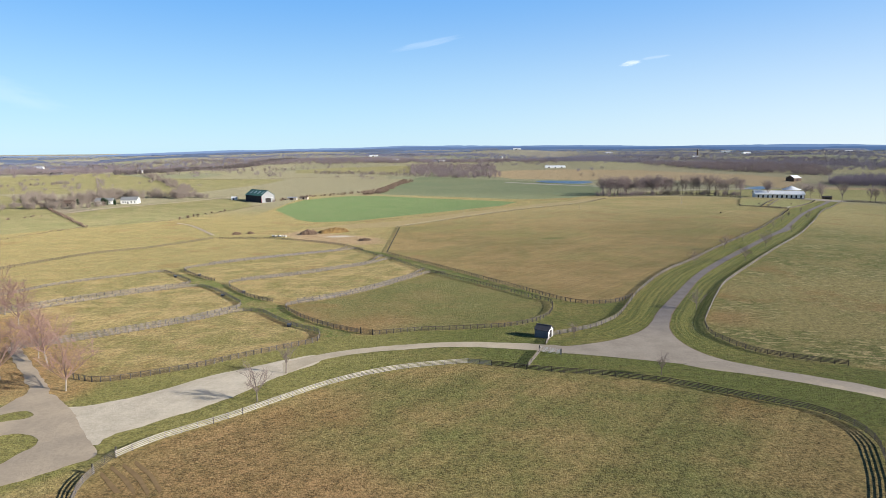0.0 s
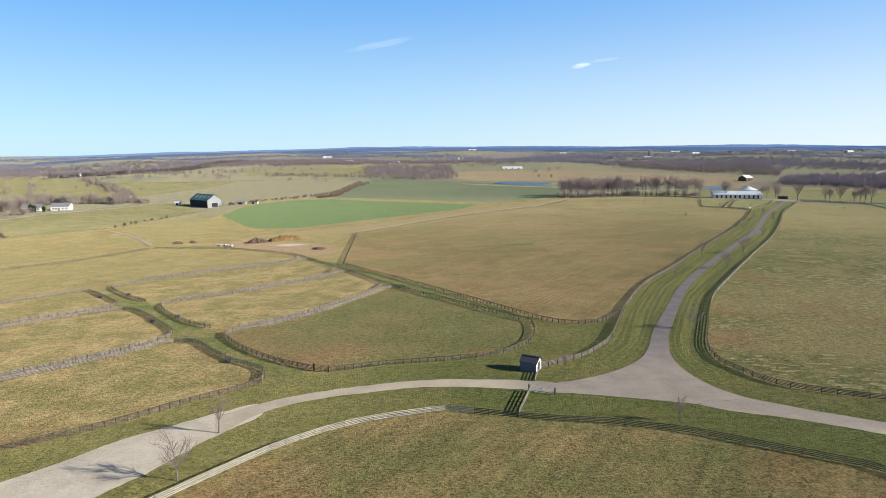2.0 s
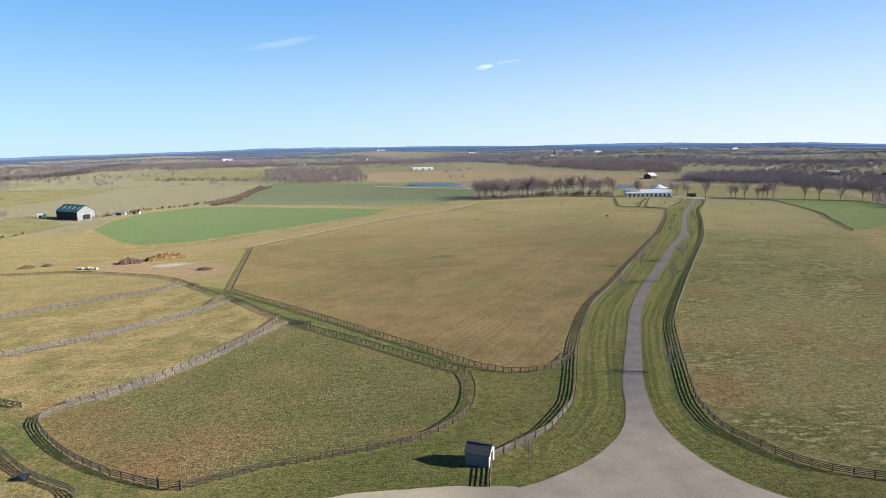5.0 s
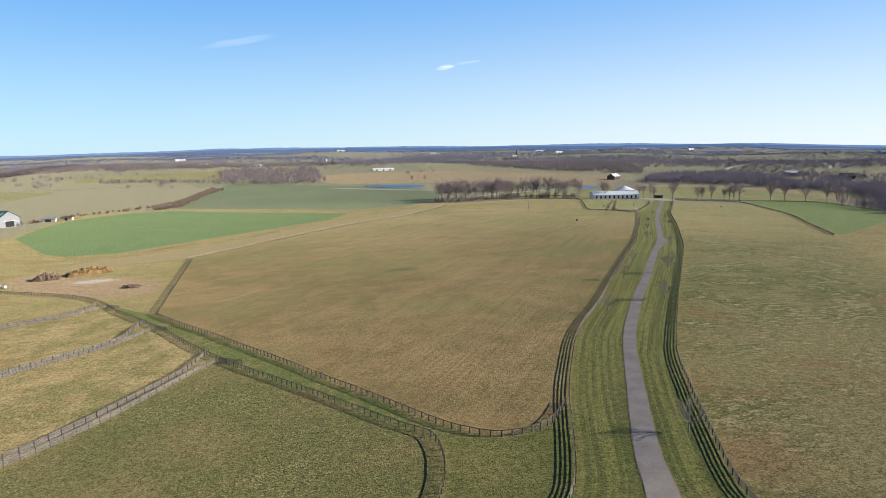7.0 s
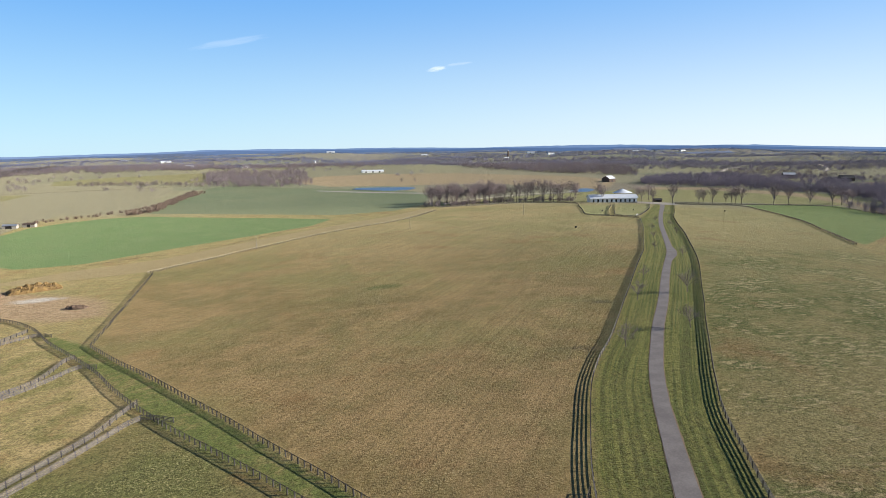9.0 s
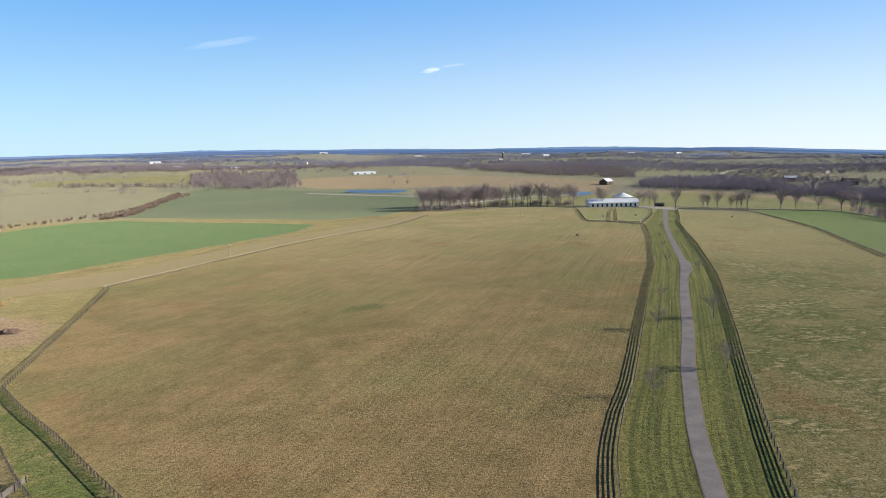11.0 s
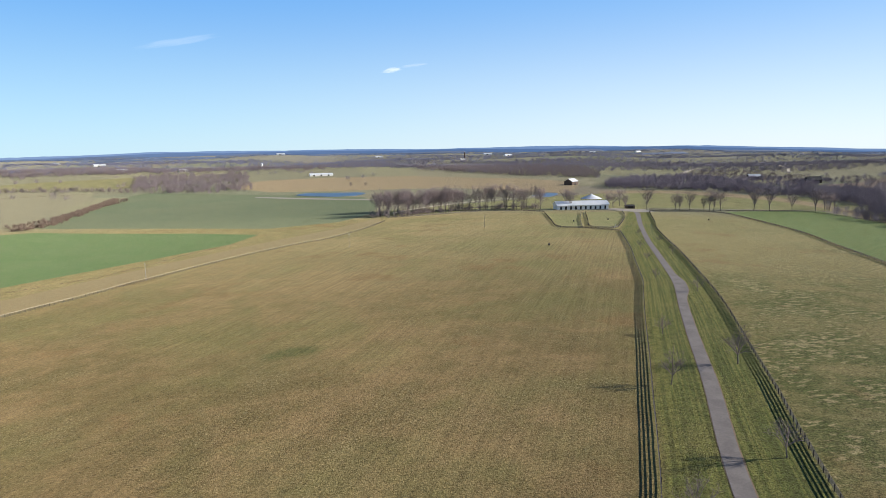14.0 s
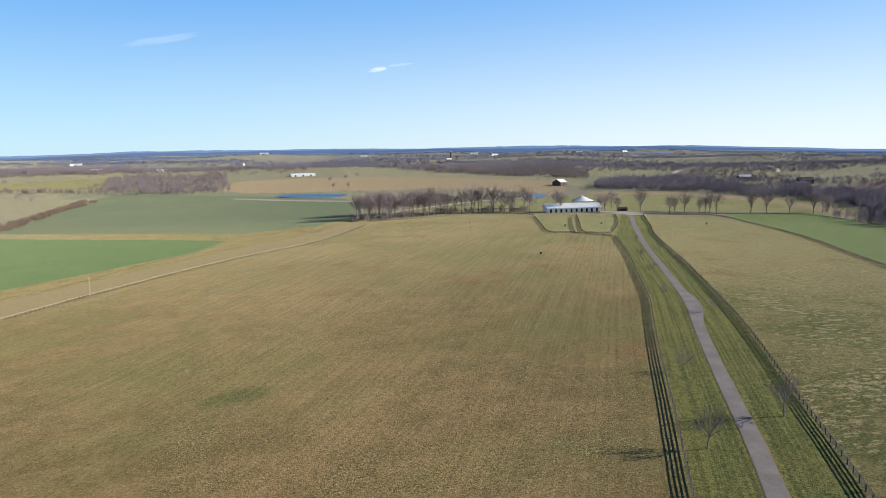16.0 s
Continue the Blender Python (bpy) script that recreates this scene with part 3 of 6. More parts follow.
RIDGE_LINE2 = [(191.1, 662.4), (214, 667.6), (252.7, 677.6), (287.3, 683.4), (325.6, 671.3)]
GREEN_NEAR = [(-148, 536.1), (-148.8, 586), (-142.3, 627), (-125.7, 655.9), (-105.1, 677.7), (-75.6, 687.1), (-21.1, 656.3), (30.3, 628.6), (73, 595.4), (53.8, 557.5), (7.8, 520.1), (-34.3, 489), (-69.1, 459.6), (-97.4, 455.9), (-111.8, 468.9)]
GREEN_FAR = [(-78.8, 714.9), (-69.8, 870.1), (-52.5, 1079.3), (-36.3, 1123.3), (54.3, 1066), (138.5, 1010.1), (198, 952), (220.4, 904.4), (210, 802.3), (174.1, 683.5), (133.2, 634.1), (82.3, 624.6), (31.9, 657.8), (-22.1, 687.8)]
GREEN_RIGHT = [(455.5, 578.4), (515.7, 572), (543.1, 556.4), (521.5, 517.5), (492.5, 471.1), (463.5, 423.4), (292.5, 329.5), (314.8, 360.6), (340, 393.7), (369.1, 429.2), (395.3, 466.7), (427.3, 523.5)]
BARE_DIRT = [(-105.7, 391.5), (-92.8, 412.9), (-77.5, 394.7), (-49.9, 375.7), (-37.7, 362.8), (-32.1, 335.7), (-48.1, 333.6), (-63.9, 344.1), (-86.9, 361.3)]
TAN_STRIP = [(-96.8, 418.8), (-68.5, 441.3), (-31.9, 457.2), (11.5, 498.1), (70.3, 549.8), (122, 593.8), (167.9, 645.2), (160.8, 611.3), (114.1, 558.3), (66.8, 522.5), (28, 488.2), (-3.1, 453), (-32.6, 422.5), (-62.8, 417.2), (-81.8, 412.6)]
FAR_LAWN = [(568.5, 846), (633.7, 768.6), (680.2, 676.9), (610.7, 548.5), (561.5, 554.6), (480.9, 605.5), (412.8, 634.9)]
POND = [(150, 992), (163, 1018), (189.5, 1027.2), (241.1, 989.1), (209.4, 936.1), (170, 962)]
POND_BANK = [(101, 983), (150, 919), (195, 873), (222, 847), (227, 864), (199, 890), (153, 943), (103, 998)]
POND_SMALL = [(406.7, 824.7), (442.7, 853.5), (446.1, 829.2), (409.8, 792.1), (390.7, 790.2)]
TAN_FAR = [(169.9, 1063.3), (214.8, 1253.5), (294.9, 1266.7), (395.7, 1194.7), (518.9, 1059.5), (563.6, 968.4), (471, 840.8), (439.3, 912.4), (367.2, 1014), (288.8, 1059.4)]
APRON = [(-65.1, 98.3), (-59.2, 100.2), (-54.3, 104), (-50.2, 108.4), (-45.5, 113.8), (-40.2, 118), (-35.2, 122), (-28, 126.2), (-25.6, 123.4), (-26.6, 119.6), (-31.4, 113.6), (-34.4, 108.3), (-37.1, 102.9), (-40.2, 98.4), (-44.2, 94.2), (-47.8, 90.1), (-51.2, 87), (-51.4, 83.3), (-58.3, 88.6), (-63, 93)]
CROSS_UP = [(-33.5, 121.2), (-27.5, 126.1), (-20.8, 129.8), (-11, 132.8), (2, 134.7), (15, 133.4), (22, 131.9), (26.5, 130.4)]
CROSS_LO = [(-31.2, 113.4), (-26.6, 121.4), (-20.2, 126.2), (-10.5, 129.0), (1.9, 130.8), (14.4, 129.0), (21.5, 126.8), (27.2, 124.5)]
FLARE_L = [(25.6, 129.8), (30.2, 130.8), (33.5, 132), (37.1, 133.5), (41.1, 135.9), (46.1, 140), (50.2, 145), (54.4, 152.5), (59.7, 162.9), (66.1, 175.4), (74, 190.4)]
FLARE_R = [(24.4, 125.8), (32.8, 123), (40.5, 120.2), (47.8, 117.4)]
FLARE_E = [(77.5, 189.5), (70, 174.4), (63.4, 162.1), (59.1, 153.2), (55.8, 145.4), (54.2, 139.1), (53.7, 133.1), (54.1, 127.7), (55.7, 122.6), (57.9, 119)]
RIGHT_UP = [(57.9, 119), (60.8, 116.6), (63.5, 114.3), (66.3, 112.4), (70.1, 109.9), (73.8, 107.4), (79, 103), (82, 97.6), (86.6, 89.9)]
RIGHT_LO = [(47.8, 117.4), (51.8, 114.2), (57, 111.7), (60, 110.1), (62.9, 108.5), (66.5, 106.2), (70, 103.7), (76, 98.9), (79, 93.7), (83.2, 86.1)]
DL1 = [(79.2, 196.8), (89.9, 213.9), (95.3, 222.1), (101.9, 231.2), (109.7, 241.3), (119, 252.7), (129.8, 265.9)]
DR1 = [(82.8, 195.2), (93.2, 212.4), (98.8, 220.5), (105.3, 229.5), (113.1, 239.6), (122.2, 251.1), (132.9, 264.3)]
DL2 = [(115.5, 246.8), (128.2, 263), (146.1, 285.9), (172.2, 319.4), (186.1, 337.4), (200.9, 357), (217.5, 379.7), (234.6, 404.8), (256.4, 436.2), (286.5, 477.5), (318.9, 521.1)]
DR2 = [(118.7, 245.4), (131.4, 261.6), (148.9, 284.6), (172.1, 314), (186.7, 330.5), (197.4, 343.3), (206.7, 357.6), (218, 375.6), (237.4, 403.7), (259.1, 435.3), (289.3, 476.7), (322.2, 520.3)]
DL3 = [(367.4, 585.7), (391.9, 623.4)]
DR3 = [(372.2, 584.5), (396.7, 622.3)]
DRIVE_W_L = [(-60.6, 94.5), (-63.4, 97.7), (-67, 101.1), (-70.6, 104.4), (-74.5, 108.9), (-81.2, 116.6), (-90.5, 127), (-98.6, 136.1)]
DRIVE_W_R = [(-76.2, 101.4), (-75.9, 104.6), (-77.3, 107.5), (-84, 115.7), (-92.3, 125.1), (-102, 136.3)]
WJUNC = [(-60.6, 94.5), (-54.9, 87.1), (-49.3, 80.9), (-51.8, 77.7), (-54.4, 74.7), (-57.3, 72.4), (-59.8, 70.1), (-63.1, 74.2), (-61.6, 78.5), (-61, 82.1), (-60.5, 83.9), (-62, 86.8), (-66.1, 88.3), (-68.2, 87.5), (-70.8, 84.2), (-75.5, 90.2), (-71.9, 92.6), (-69, 93.9), (-68.2, 95.5), (-70.8, 97.2), (-74, 95.7), (-77.2, 92.4), (-79.9, 95.9), (-76.3, 98.9), (-76.2, 101.4), (-75.9, 104.6), (-70.6, 104.4), (-67, 101.1)]


def beside(points, gap):
    """The line that runs a gap to the left of another."""
    p = np.array(points, float)
    d = np.gradient(p, axis=0)
    d /= np.hypot(d[:, 0], d[:, 1])[:, None]
    return [(round(float(q[0] - gap * e[1]), 1), round(float(q[1] + gap * e[0]), 1)) for q, e in zip(p, d)]


MID_SOUTH = beside(PAD_EAST_LEFT[9:15], 2.6) + [(-9.6, 235), (-7.4, 241.5)]
TOP_SOUTH = beside(PAD_MID_LEFT[7:14], 2.6) + [(-30.4, 280), (-28.6, 283.2)]
BACK_SOUTH = beside(PAD_TOP_LEFT[6:12], 2.8) + [(-54, 312.5), (-51, 322)]

VERGE_DRIVE = DRIVE_LEFT + DRIVE_LEFT_FAR + [(382, 612), (395, 602)] + DRIVE_RIGHT_FAR[::-1] + DRIVE_RIGHT[::-1]
VERGE_ROAD = NEAR_FIELD_LONG + [(90, 95), (88, 111)] + DRIVE_RIGHT[:9] + DRIVE_LEFT[:1] + LANE_SOUTH[20:] + PAD_A[12::-1] + [(-70, 107), (-62, 97), (-55, 86)]
VERGE_NOOK = DRIVE_LEFT[:8] + BIG_FIELD_NEAR[:7:-1] + LANE_SOUTH[15:22] + [(14, 142)]
EAST_PADDOCK = LANE_SOUTH[9:] + PAD_EAST_LEFT
HAYFIELD = NEAR_FIELD + NEAR_FIELD_LONG
ROUGH_FIELD = DRIVE_RIGHT + DRIVE_RIGHT_FAR + GREEN_CORNER[1:] + [(180, 200), (130, 110)]
LANES = PAD_A[11:17] + PAD_B[6:13] + PAD_C[6:11] + [(-111, 243), (-104, 243)] + PAD_TOP_LEFT[2::-1] + PAD_MID_LEFT[4::-1] + PAD_EAST_LEFT[7::-1]
BIG_FIELD = BIG_FIELD_NEAR + DRIVE_LEFT[7:] + DRIVE_LEFT_FAR + YARD_LEFT[::-1] + RIDGE_LINE[::-1] + BIG_FIELD_BACK[::-1]


TAN_VALE = [(48.0, 1225.0), (147.0, 1302.0), (264.0, 1314.0), (404.0, 1283.0), (555.0, 1126.0), (593.0, 1013.0), (527.0, 914.0), (455.0, 975.0), (319.0, 1020.0), (212.0, 1040.0), (126.0, 1059.0)]
GREEN_STRIP = [(-331, 1382), (-246, 1460), (-78, 1491), (-64, 1231), (-212, 1257), (-298, 1243)]
YARD_BACK = [(160, 655), (190, 700), (300, 745), (420, 800), (568, 846), (500, 700), (412, 628), (395, 605), (330, 640), (290, 652)]
TAN_EDGE = [(531, 862), (587, 842), (627, 817), (647, 761), (655, 702), (621, 614), (544, 507), (498, 472), (575, 575), (612, 662), (609, 722), (596, 781), (563, 811), (505, 823)]


def growing(lo, hi, step, grow, end_lo, end_hi):
    """Grid lines: even between lo and hi, then ever wider out to the ends."""
    mid = list(np.arange(lo, hi + 1e-6, step))
    out, s, v = [], step, hi
    while v < end_hi:
        s *= grow
        v += s
        out.append(min(v, end_hi))
    low, s, v = [], step, lo
    while v > end_lo:
        s *= grow
        v -= s
        low.append(max(v, end_lo))
    return np.array(low[::-1] + mid + out)


def build_ground():
    xs = growing(-140, 330, 3.0, 1.022, -5600, 5600)
    ys = growing(60, 560, 3.0, 1.022, -1500, 5600)
    gx, gy = np.meshgrid(xs, ys)
    x, y = gx.ravel(), gy.ravel()
    z = land(x, y)
    far = np.hypot(x, y)
    nx, ny = len(xs), len(ys)
    i = np.arange(nx * ny).reshape(ny, nx)
    quads = np.stack([i[:-1, :-1], i[:-1, 1:], i[1:, 1:], i[1:, :-1]], -1).reshape(-1, 4)
    me = bpy.data.meshes.new("ground")
    me.vertices.add(len(x))
    me.vertices.foreach_set("co", np.stack([x, y, z], 1).astype(np.float32).ravel())
    me.loops.add(quads.size)
    me.loops.foreach_set("vertex_index", quads.ravel().astype(np.int32))
    me.polygons.add(len(quads))
    me.polygons.foreach_set("loop_start", (np.arange(len(quads)) * 4).astype(np.int32))
    me.polygons.foreach_set("loop_total", np.full(len(quads), 4, np.int32))
    me.polygons.foreach_set("use_smooth", np.ones(len(quads), bool))
    me.update(calc_edges=True)
    me.materials.append(M_GROUND)

    def field(name, values):
        a = me.attributes.new(name, "FLOAT", "POINT")
        a.data.foreach_set("value", np.clip(values, -60, 60).astype(np.float32))

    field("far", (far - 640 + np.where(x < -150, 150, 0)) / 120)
    field("verge", np.max([inside(x, y, VERGE_DRIVE), inside(x, y, VERGE_ROAD), inside(x, y, VERGE_NOOK), inside(x, y, [(-80, 70), (-60, 66), (-48, 78), (-57, 92), (-66, 100), (-80, 100)])], 0))
    field("big_field", inside(x, y, BIG_FIELD))
    field("green_near", inside(x, y, GREEN_NEAR))
    field("green_far", inside(x, y, GREEN_FAR))
    field("green_right", inside(x, y, GREEN_RIGHT))
    field("tan_strip", inside(x, y, TAN_STRIP))
    field("tan_far", np.maximum(inside(x, y, TAN_FAR), np.maximum(inside(x, y, TAN_EDGE), inside(x, y, TAN_VALE))))
    field("lawn", np.maximum(np.maximum(inside(x, y, FAR_LAWN), inside(x, y, YARD_BACK)), np.maximum(inside(x, y, YARD_LEFT + YARD_LEFT_R[1:]), inside(x, y, YARD_RIGHT))))
    field("dull", np.maximum(inside(x, y, [(-900, 1000), (-560, 765), (-300, 705), (-270, 1060), (-520, 1100), (-700, 1250)]), np.maximum(np.maximum(inside(x, y, GREEN_STRIP), inside(x, y, [(-310, 502), (-283, 566), (-250, 623), (-205, 640), (-176, 560), (-190, 507), (-208, 459), (-246, 416)])), inside(x, y, [(-560, 760), (-445, 650), (-386, 583), (-249, 418), (-278, 379), (-420, 380)]))))
    field("ploughed", inside(x, y, [(829, 779), (894, 773), (1023, 803), (940, 720), (833, 684), (811, 731)]))
    field("litter", np.max([r - np.hypot(x - a, y - b) for a, b, r in ((-72, 107, 7), (-80, 117, 8), (-90, 129, 9), (-84, 112, 8), (-100, 140, 9), (-112, 152, 10), (-100, 128, 9), (-118, 162, 10))], 0))
    field("dirt", inside(x, y, BARE_DIRT))
    field("ash", 3.2 - np.hypot((x + 65) / 2.6, (y - 377) / 1.3))
    field("marsh", 4.0 - np.hypot((x - 61) / 1.8, y - 331))
    field("mown", inside(x, y, VERGE_DRIVE))
    field("hay", inside(x, y, HAYFIELD))
    field("east", inside(x, y, EAST_PADDOCK))
    field("rough", inside(x, y, ROUGH_FIELD))
    field("paddocks", inside(x, y, [(-20, 143), (-30, 133), (-66, 110), (-99, 133), (-135, 165), (-152, 195), (-118, 250), (-48, 322), (2, 232), (31, 176)]))
    field("lanes", np.maximum(inside(x, y, LANES), inside(x, y, LANE_SOUTH[4:16] + BIG_FIELD_NEAR[9::-1])))
    spots = ((72.6, 153.5, 6.5), (36.7, 152.7, 4.0), (-41, 163, 8), (-22, 150, 9), (77, 156, 4.5), (-30, 141, 4), (-60, 112, 7), (-85, 118, 10), (-104, 142, 10), (-33, 84, 10), (37, 147, 4), (-15, 155, 7), (-32, 72, 15), (-18, 66, 12), (-42, 84, 6))
    field("scuffed", np.max([r - np.hypot(x - a, y - b) for a, b, r in spots], 0))
    ob = new("ground", me)
    tagged(ob, "rolling winter pasture with dry tan and olive grass", "ground", kind="structure")
    return ob


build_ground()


def sheet(name, outline, mat, label, category, up=0.05, step=4.0, kind="structure", level=None):
    """A thin sheet laid on the land within an outline."""
    from mathutils.geometry import delaunay_2d_cdt
    edge = np.array(outline, float)
    lo, hi = edge.min(0), edge.max(0)
    gx, gy = np.meshgrid(np.arange(lo[0], hi[0], step), np.arange(lo[1], hi[1], step))
    keep = inside(gx.ravel(), gy.ravel(), edge) > step * 0.35
    pts = np.vstack([edge, np.stack([gx.ravel()[keep], gy.ravel()[keep]], 1)])
    n = len(edge)
    v, _, f, _, _, _ = delaunay_2d_cdt([Vector(p) for p in pts], [(a, (a + 1) % n) for a in range(n)], [list(range(n))], 1, 1e-4)
    vx = np.array([(p.x, p.y) for p in v])
    z = land(vx[:, 0], vx[:, 1]) + up if level is None else np.full(len(vx), level)
    ob = new(name, mesh_from(name, np.column_stack([vx, z]), f, mat))
    return tagged(ob, label, category, kind=kind)


def strip(left, right, step):
    a, b = smooth(left, step), smooth(right, step)
    return np.vstack([a, b[::-1]])


# roads
def lane(a, b, step=2.5):
    """Both edges of the drive, with a passing bay half way up."""
    a, b = smooth(a, step), smooth(b, step)
    s = np.linspace(0, 1, len(a))
    q = np.linspace(0, 1, len(b))
    c = (a + np.column_stack([np.interp(s, q, b[:, 0]), np.interp(s, q, b[:, 1])])) / 2
    for _ in range(30):
        c[1:-1] = (c[:-2] + 2 * c[1:-1] + c[2:]) / 4
    c[:, 0] += 0.6 * np.exp(-(((c[:, 1] - 231) / 13) ** 2))
    d = np.gradient(c, axis=0)
    d /= np.hypot(d[:, 0], d[:, 1])[:, None]
    side = np.column_stack([-d[:, 1], d[:, 0]])
    w = np.interp(c[:, 1], [200, 265, 290, 400, 480, 530, 590], [1.42, 1.42, 1.38, 1.3, 1.3, 1.5, 1.9])
    bay = 1.5 * np.exp(-(((c[:, 1] - 341) / 12) ** 4))
    w, bay = w[:, None], bay[:, None]
    return c + side * w, c - side * (w + bay)


def ragged(line, size, step=0.7):
    """A closed outline with an uneven, crumbled edge."""
    a = np.vstack([line, line[:1]])
    far = np.r_[0, np.cumsum(np.hypot(*np.diff(a, axis=0).T))]
    at = np.linspace(0, far[-1], int(far[-1] / step), endpoint=False)
    p = np.stack([np.interp(at, far, a[:, 0]), np.interp(at, far, a[:, 1])], 1)
    d = np.roll(p, -1, 0) - np.roll(p, 1, 0)
    d /= np.maximum(np.hypot(d[:, 0], d[:, 1]), 1e-6)[:, None]
    w = np.array([noise.fractal(Vector((q[0] * 0.3, q[1] * 0.3, 2)), 1.0, 2.0, 4) for q in p])[:, None]
    return p + np.column_stack([-d[:, 1], d[:, 0]]) * w * size


edge_l, edge_r = lane(DL1[:5] + DL2[1:] + DL3, DR1[:5] + DR2[1:] + DR3)
left = smooth(FLARE_L[:-2] + [tuple(p) for p in edge_l[1::3]], 2.5)
right = smooth(FLARE_E[:1:-1] + [tuple(p) for p in edge_r[1::3]], 2.5)
drive = np.vstack([left, right[::-1], smooth(FLARE_R[::-1], 2)])
sheet("driveway", drive, M_ASPHALT, "worn grey asphalt drive running from the junction to the barn", "road", 0.06)


def shoulder(line, wide, side):
    d = np.gradient(line, axis=0)
    d /= np.hypot(d[:, 0], d[:, 1])[:, None]
    out = np.column_stack([-d[:, 1], d[:, 0]]) * side
    wob = np.array([0.7 + 0.6 * noise.noise(Vector((p[0] * 0.4, p[1] * 0.4, 0))) for p in line])[:, None]
    return np.vstack([line - out * 0.1, (line + out * wide * wob)[::-1]])


sheet("drive_edge", shoulder(left, 0.2, 1), M_EDGE, "crumbled dirt edge of the drive", "road", 0.035, 50)
sheet("drive_edge", shoulder(right, 0.3, -1), M_EDGE, "reddish crumbled dirt edge beside the mown verge", "road", 0.035, 50)
sheet("road", ragged(strip(CROSS_UP, CROSS_LO, 2), 0.25), M_ASPHALT, "pale gravel farm road beside the paddocks", "road", 0.05)
sheet("road", ragged(strip(RIGHT_UP, RIGHT_LO, 2), 0.22), M_ASPHALT, "pale gravel farm road leaving the junction", "road", 0.05)
sheet("parking_apron", ragged(smooth(APRON + APRON[:1], 2)[:-1], 0.45), M_APRON, "wide pale limestone gravel apron beside the road", "road", 0.045)
sheet("yard_junction", ragged(smooth(WJUNC + WJUNC[:1], 1.5)[:-1], 0.35), M_DUST, "dusty asphalt junction of the yard drives", "road", 0.055, 2.5)
sheet("road", ragged(strip(DRIVE_W_L, DRIVE_W_R, 2), 0.4), M_DUST, "dusty drive lined with pale-trunked trees", "road", 0.05)
sheet("pond", smooth(POND + POND[:1], 6)[:-1], M_WATER, "still blue farm pond beyond the green field", "pond", level=lift(170, 1000) + 0.35)
sheet("pond_bank", smooth(POND_BANK + POND_BANK[:1], 6)[:-1], M_GRAVEL, "pale bare bank along the pond", "bank")
sheet("pond", smooth(POND_SMALL + POND_SMALL[:1], 4)[:-1], M_WATER, "small still pond behind the tree row", "pond", level=lift(425, 830) + 0.6)
sheet("farm_track", strip([(800, 1010), (862, 1075), (930, 1130), (960, 1140)], [(803, 1004), (866, 1068), (934, 1122), (962, 1132)], 8), M_APRON, "pale gravel track crossing a far hillside", "track", 0.5)
sheet("farm_track", strip([(1010, 980), (1100, 1060), (1180, 1160)], [(1014, 975), (1104, 1054), (1185, 1154)], 8), M_APRON, "pale track climbing a distant rise", "track", 0.5)


def track(points, half, mat, label, up=0.08):
    """A worn track of even width along a line."""
    c = smooth(points, 5)
    d = np.gradient(c, axis=0)
    d /= np.hypot(d[:, 0], d[:, 1])[:, None]
    side = np.column_stack([-d[:, 1], d[:, 0]]) * half
    sheet("farm_track", ragged(np.vstack([c + side, (c - side)[::-1]]), half * 0.3, 1.5), mat, label, "track", up, 60)


sheet("barn_yard", ragged(smooth([(366, 618), (378, 594), (392, 592), (402, 612), (392, 624), (378, 636), (366, 640), (366, 618)], 2)[:-1], 0.4), M_GRAVEL, "pale gravel turning yard beside the horse barn", "road", 0.09)
track([(188.7, 674.3), (208.3, 697.0), (257.1, 733.7), (326.9, 778.6), (387.5, 799.3), (446.3, 838.6)], 2.2, M_APRON, "pale gravel track behind the tree row", 0.15)
track([(-311.0, 501.8), (-298.6, 540.9), (-263.3, 586.4), (-226.7, 650.9)], 2.0, M_DUST, "pale dirt track from the houses to the barn", 0.2)
track([(-196.3, 446.6), (-182.5, 435.4), (-170.9, 421.4), (-157.7, 402.3), (-146.9, 386.4)], 1.2, M_DUST, "worn pale track curving through the pasture", 0.1)

for wheel in ([(-46.4, 75.9), (-44.0, 73.5), (-42.2, 71.9), (-40.7, 70.2)], [(-45.9, 77.5), (-43.1, 75.2), (-40.2, 71.9), (-38.6, 70.1)],
              [(-44.6, 78.2), (-41.1, 75.1), (-38.8, 72.6), (-36.8, 69.9)], [(-43.3, 78.9), (-39.8, 75.8), (-37.5, 73.2), (-35.5, 70.4)]):
    track(wheel, 0.3, M_RUT, "dark wheel rut worn into the hayfield by the gate", 0.03)


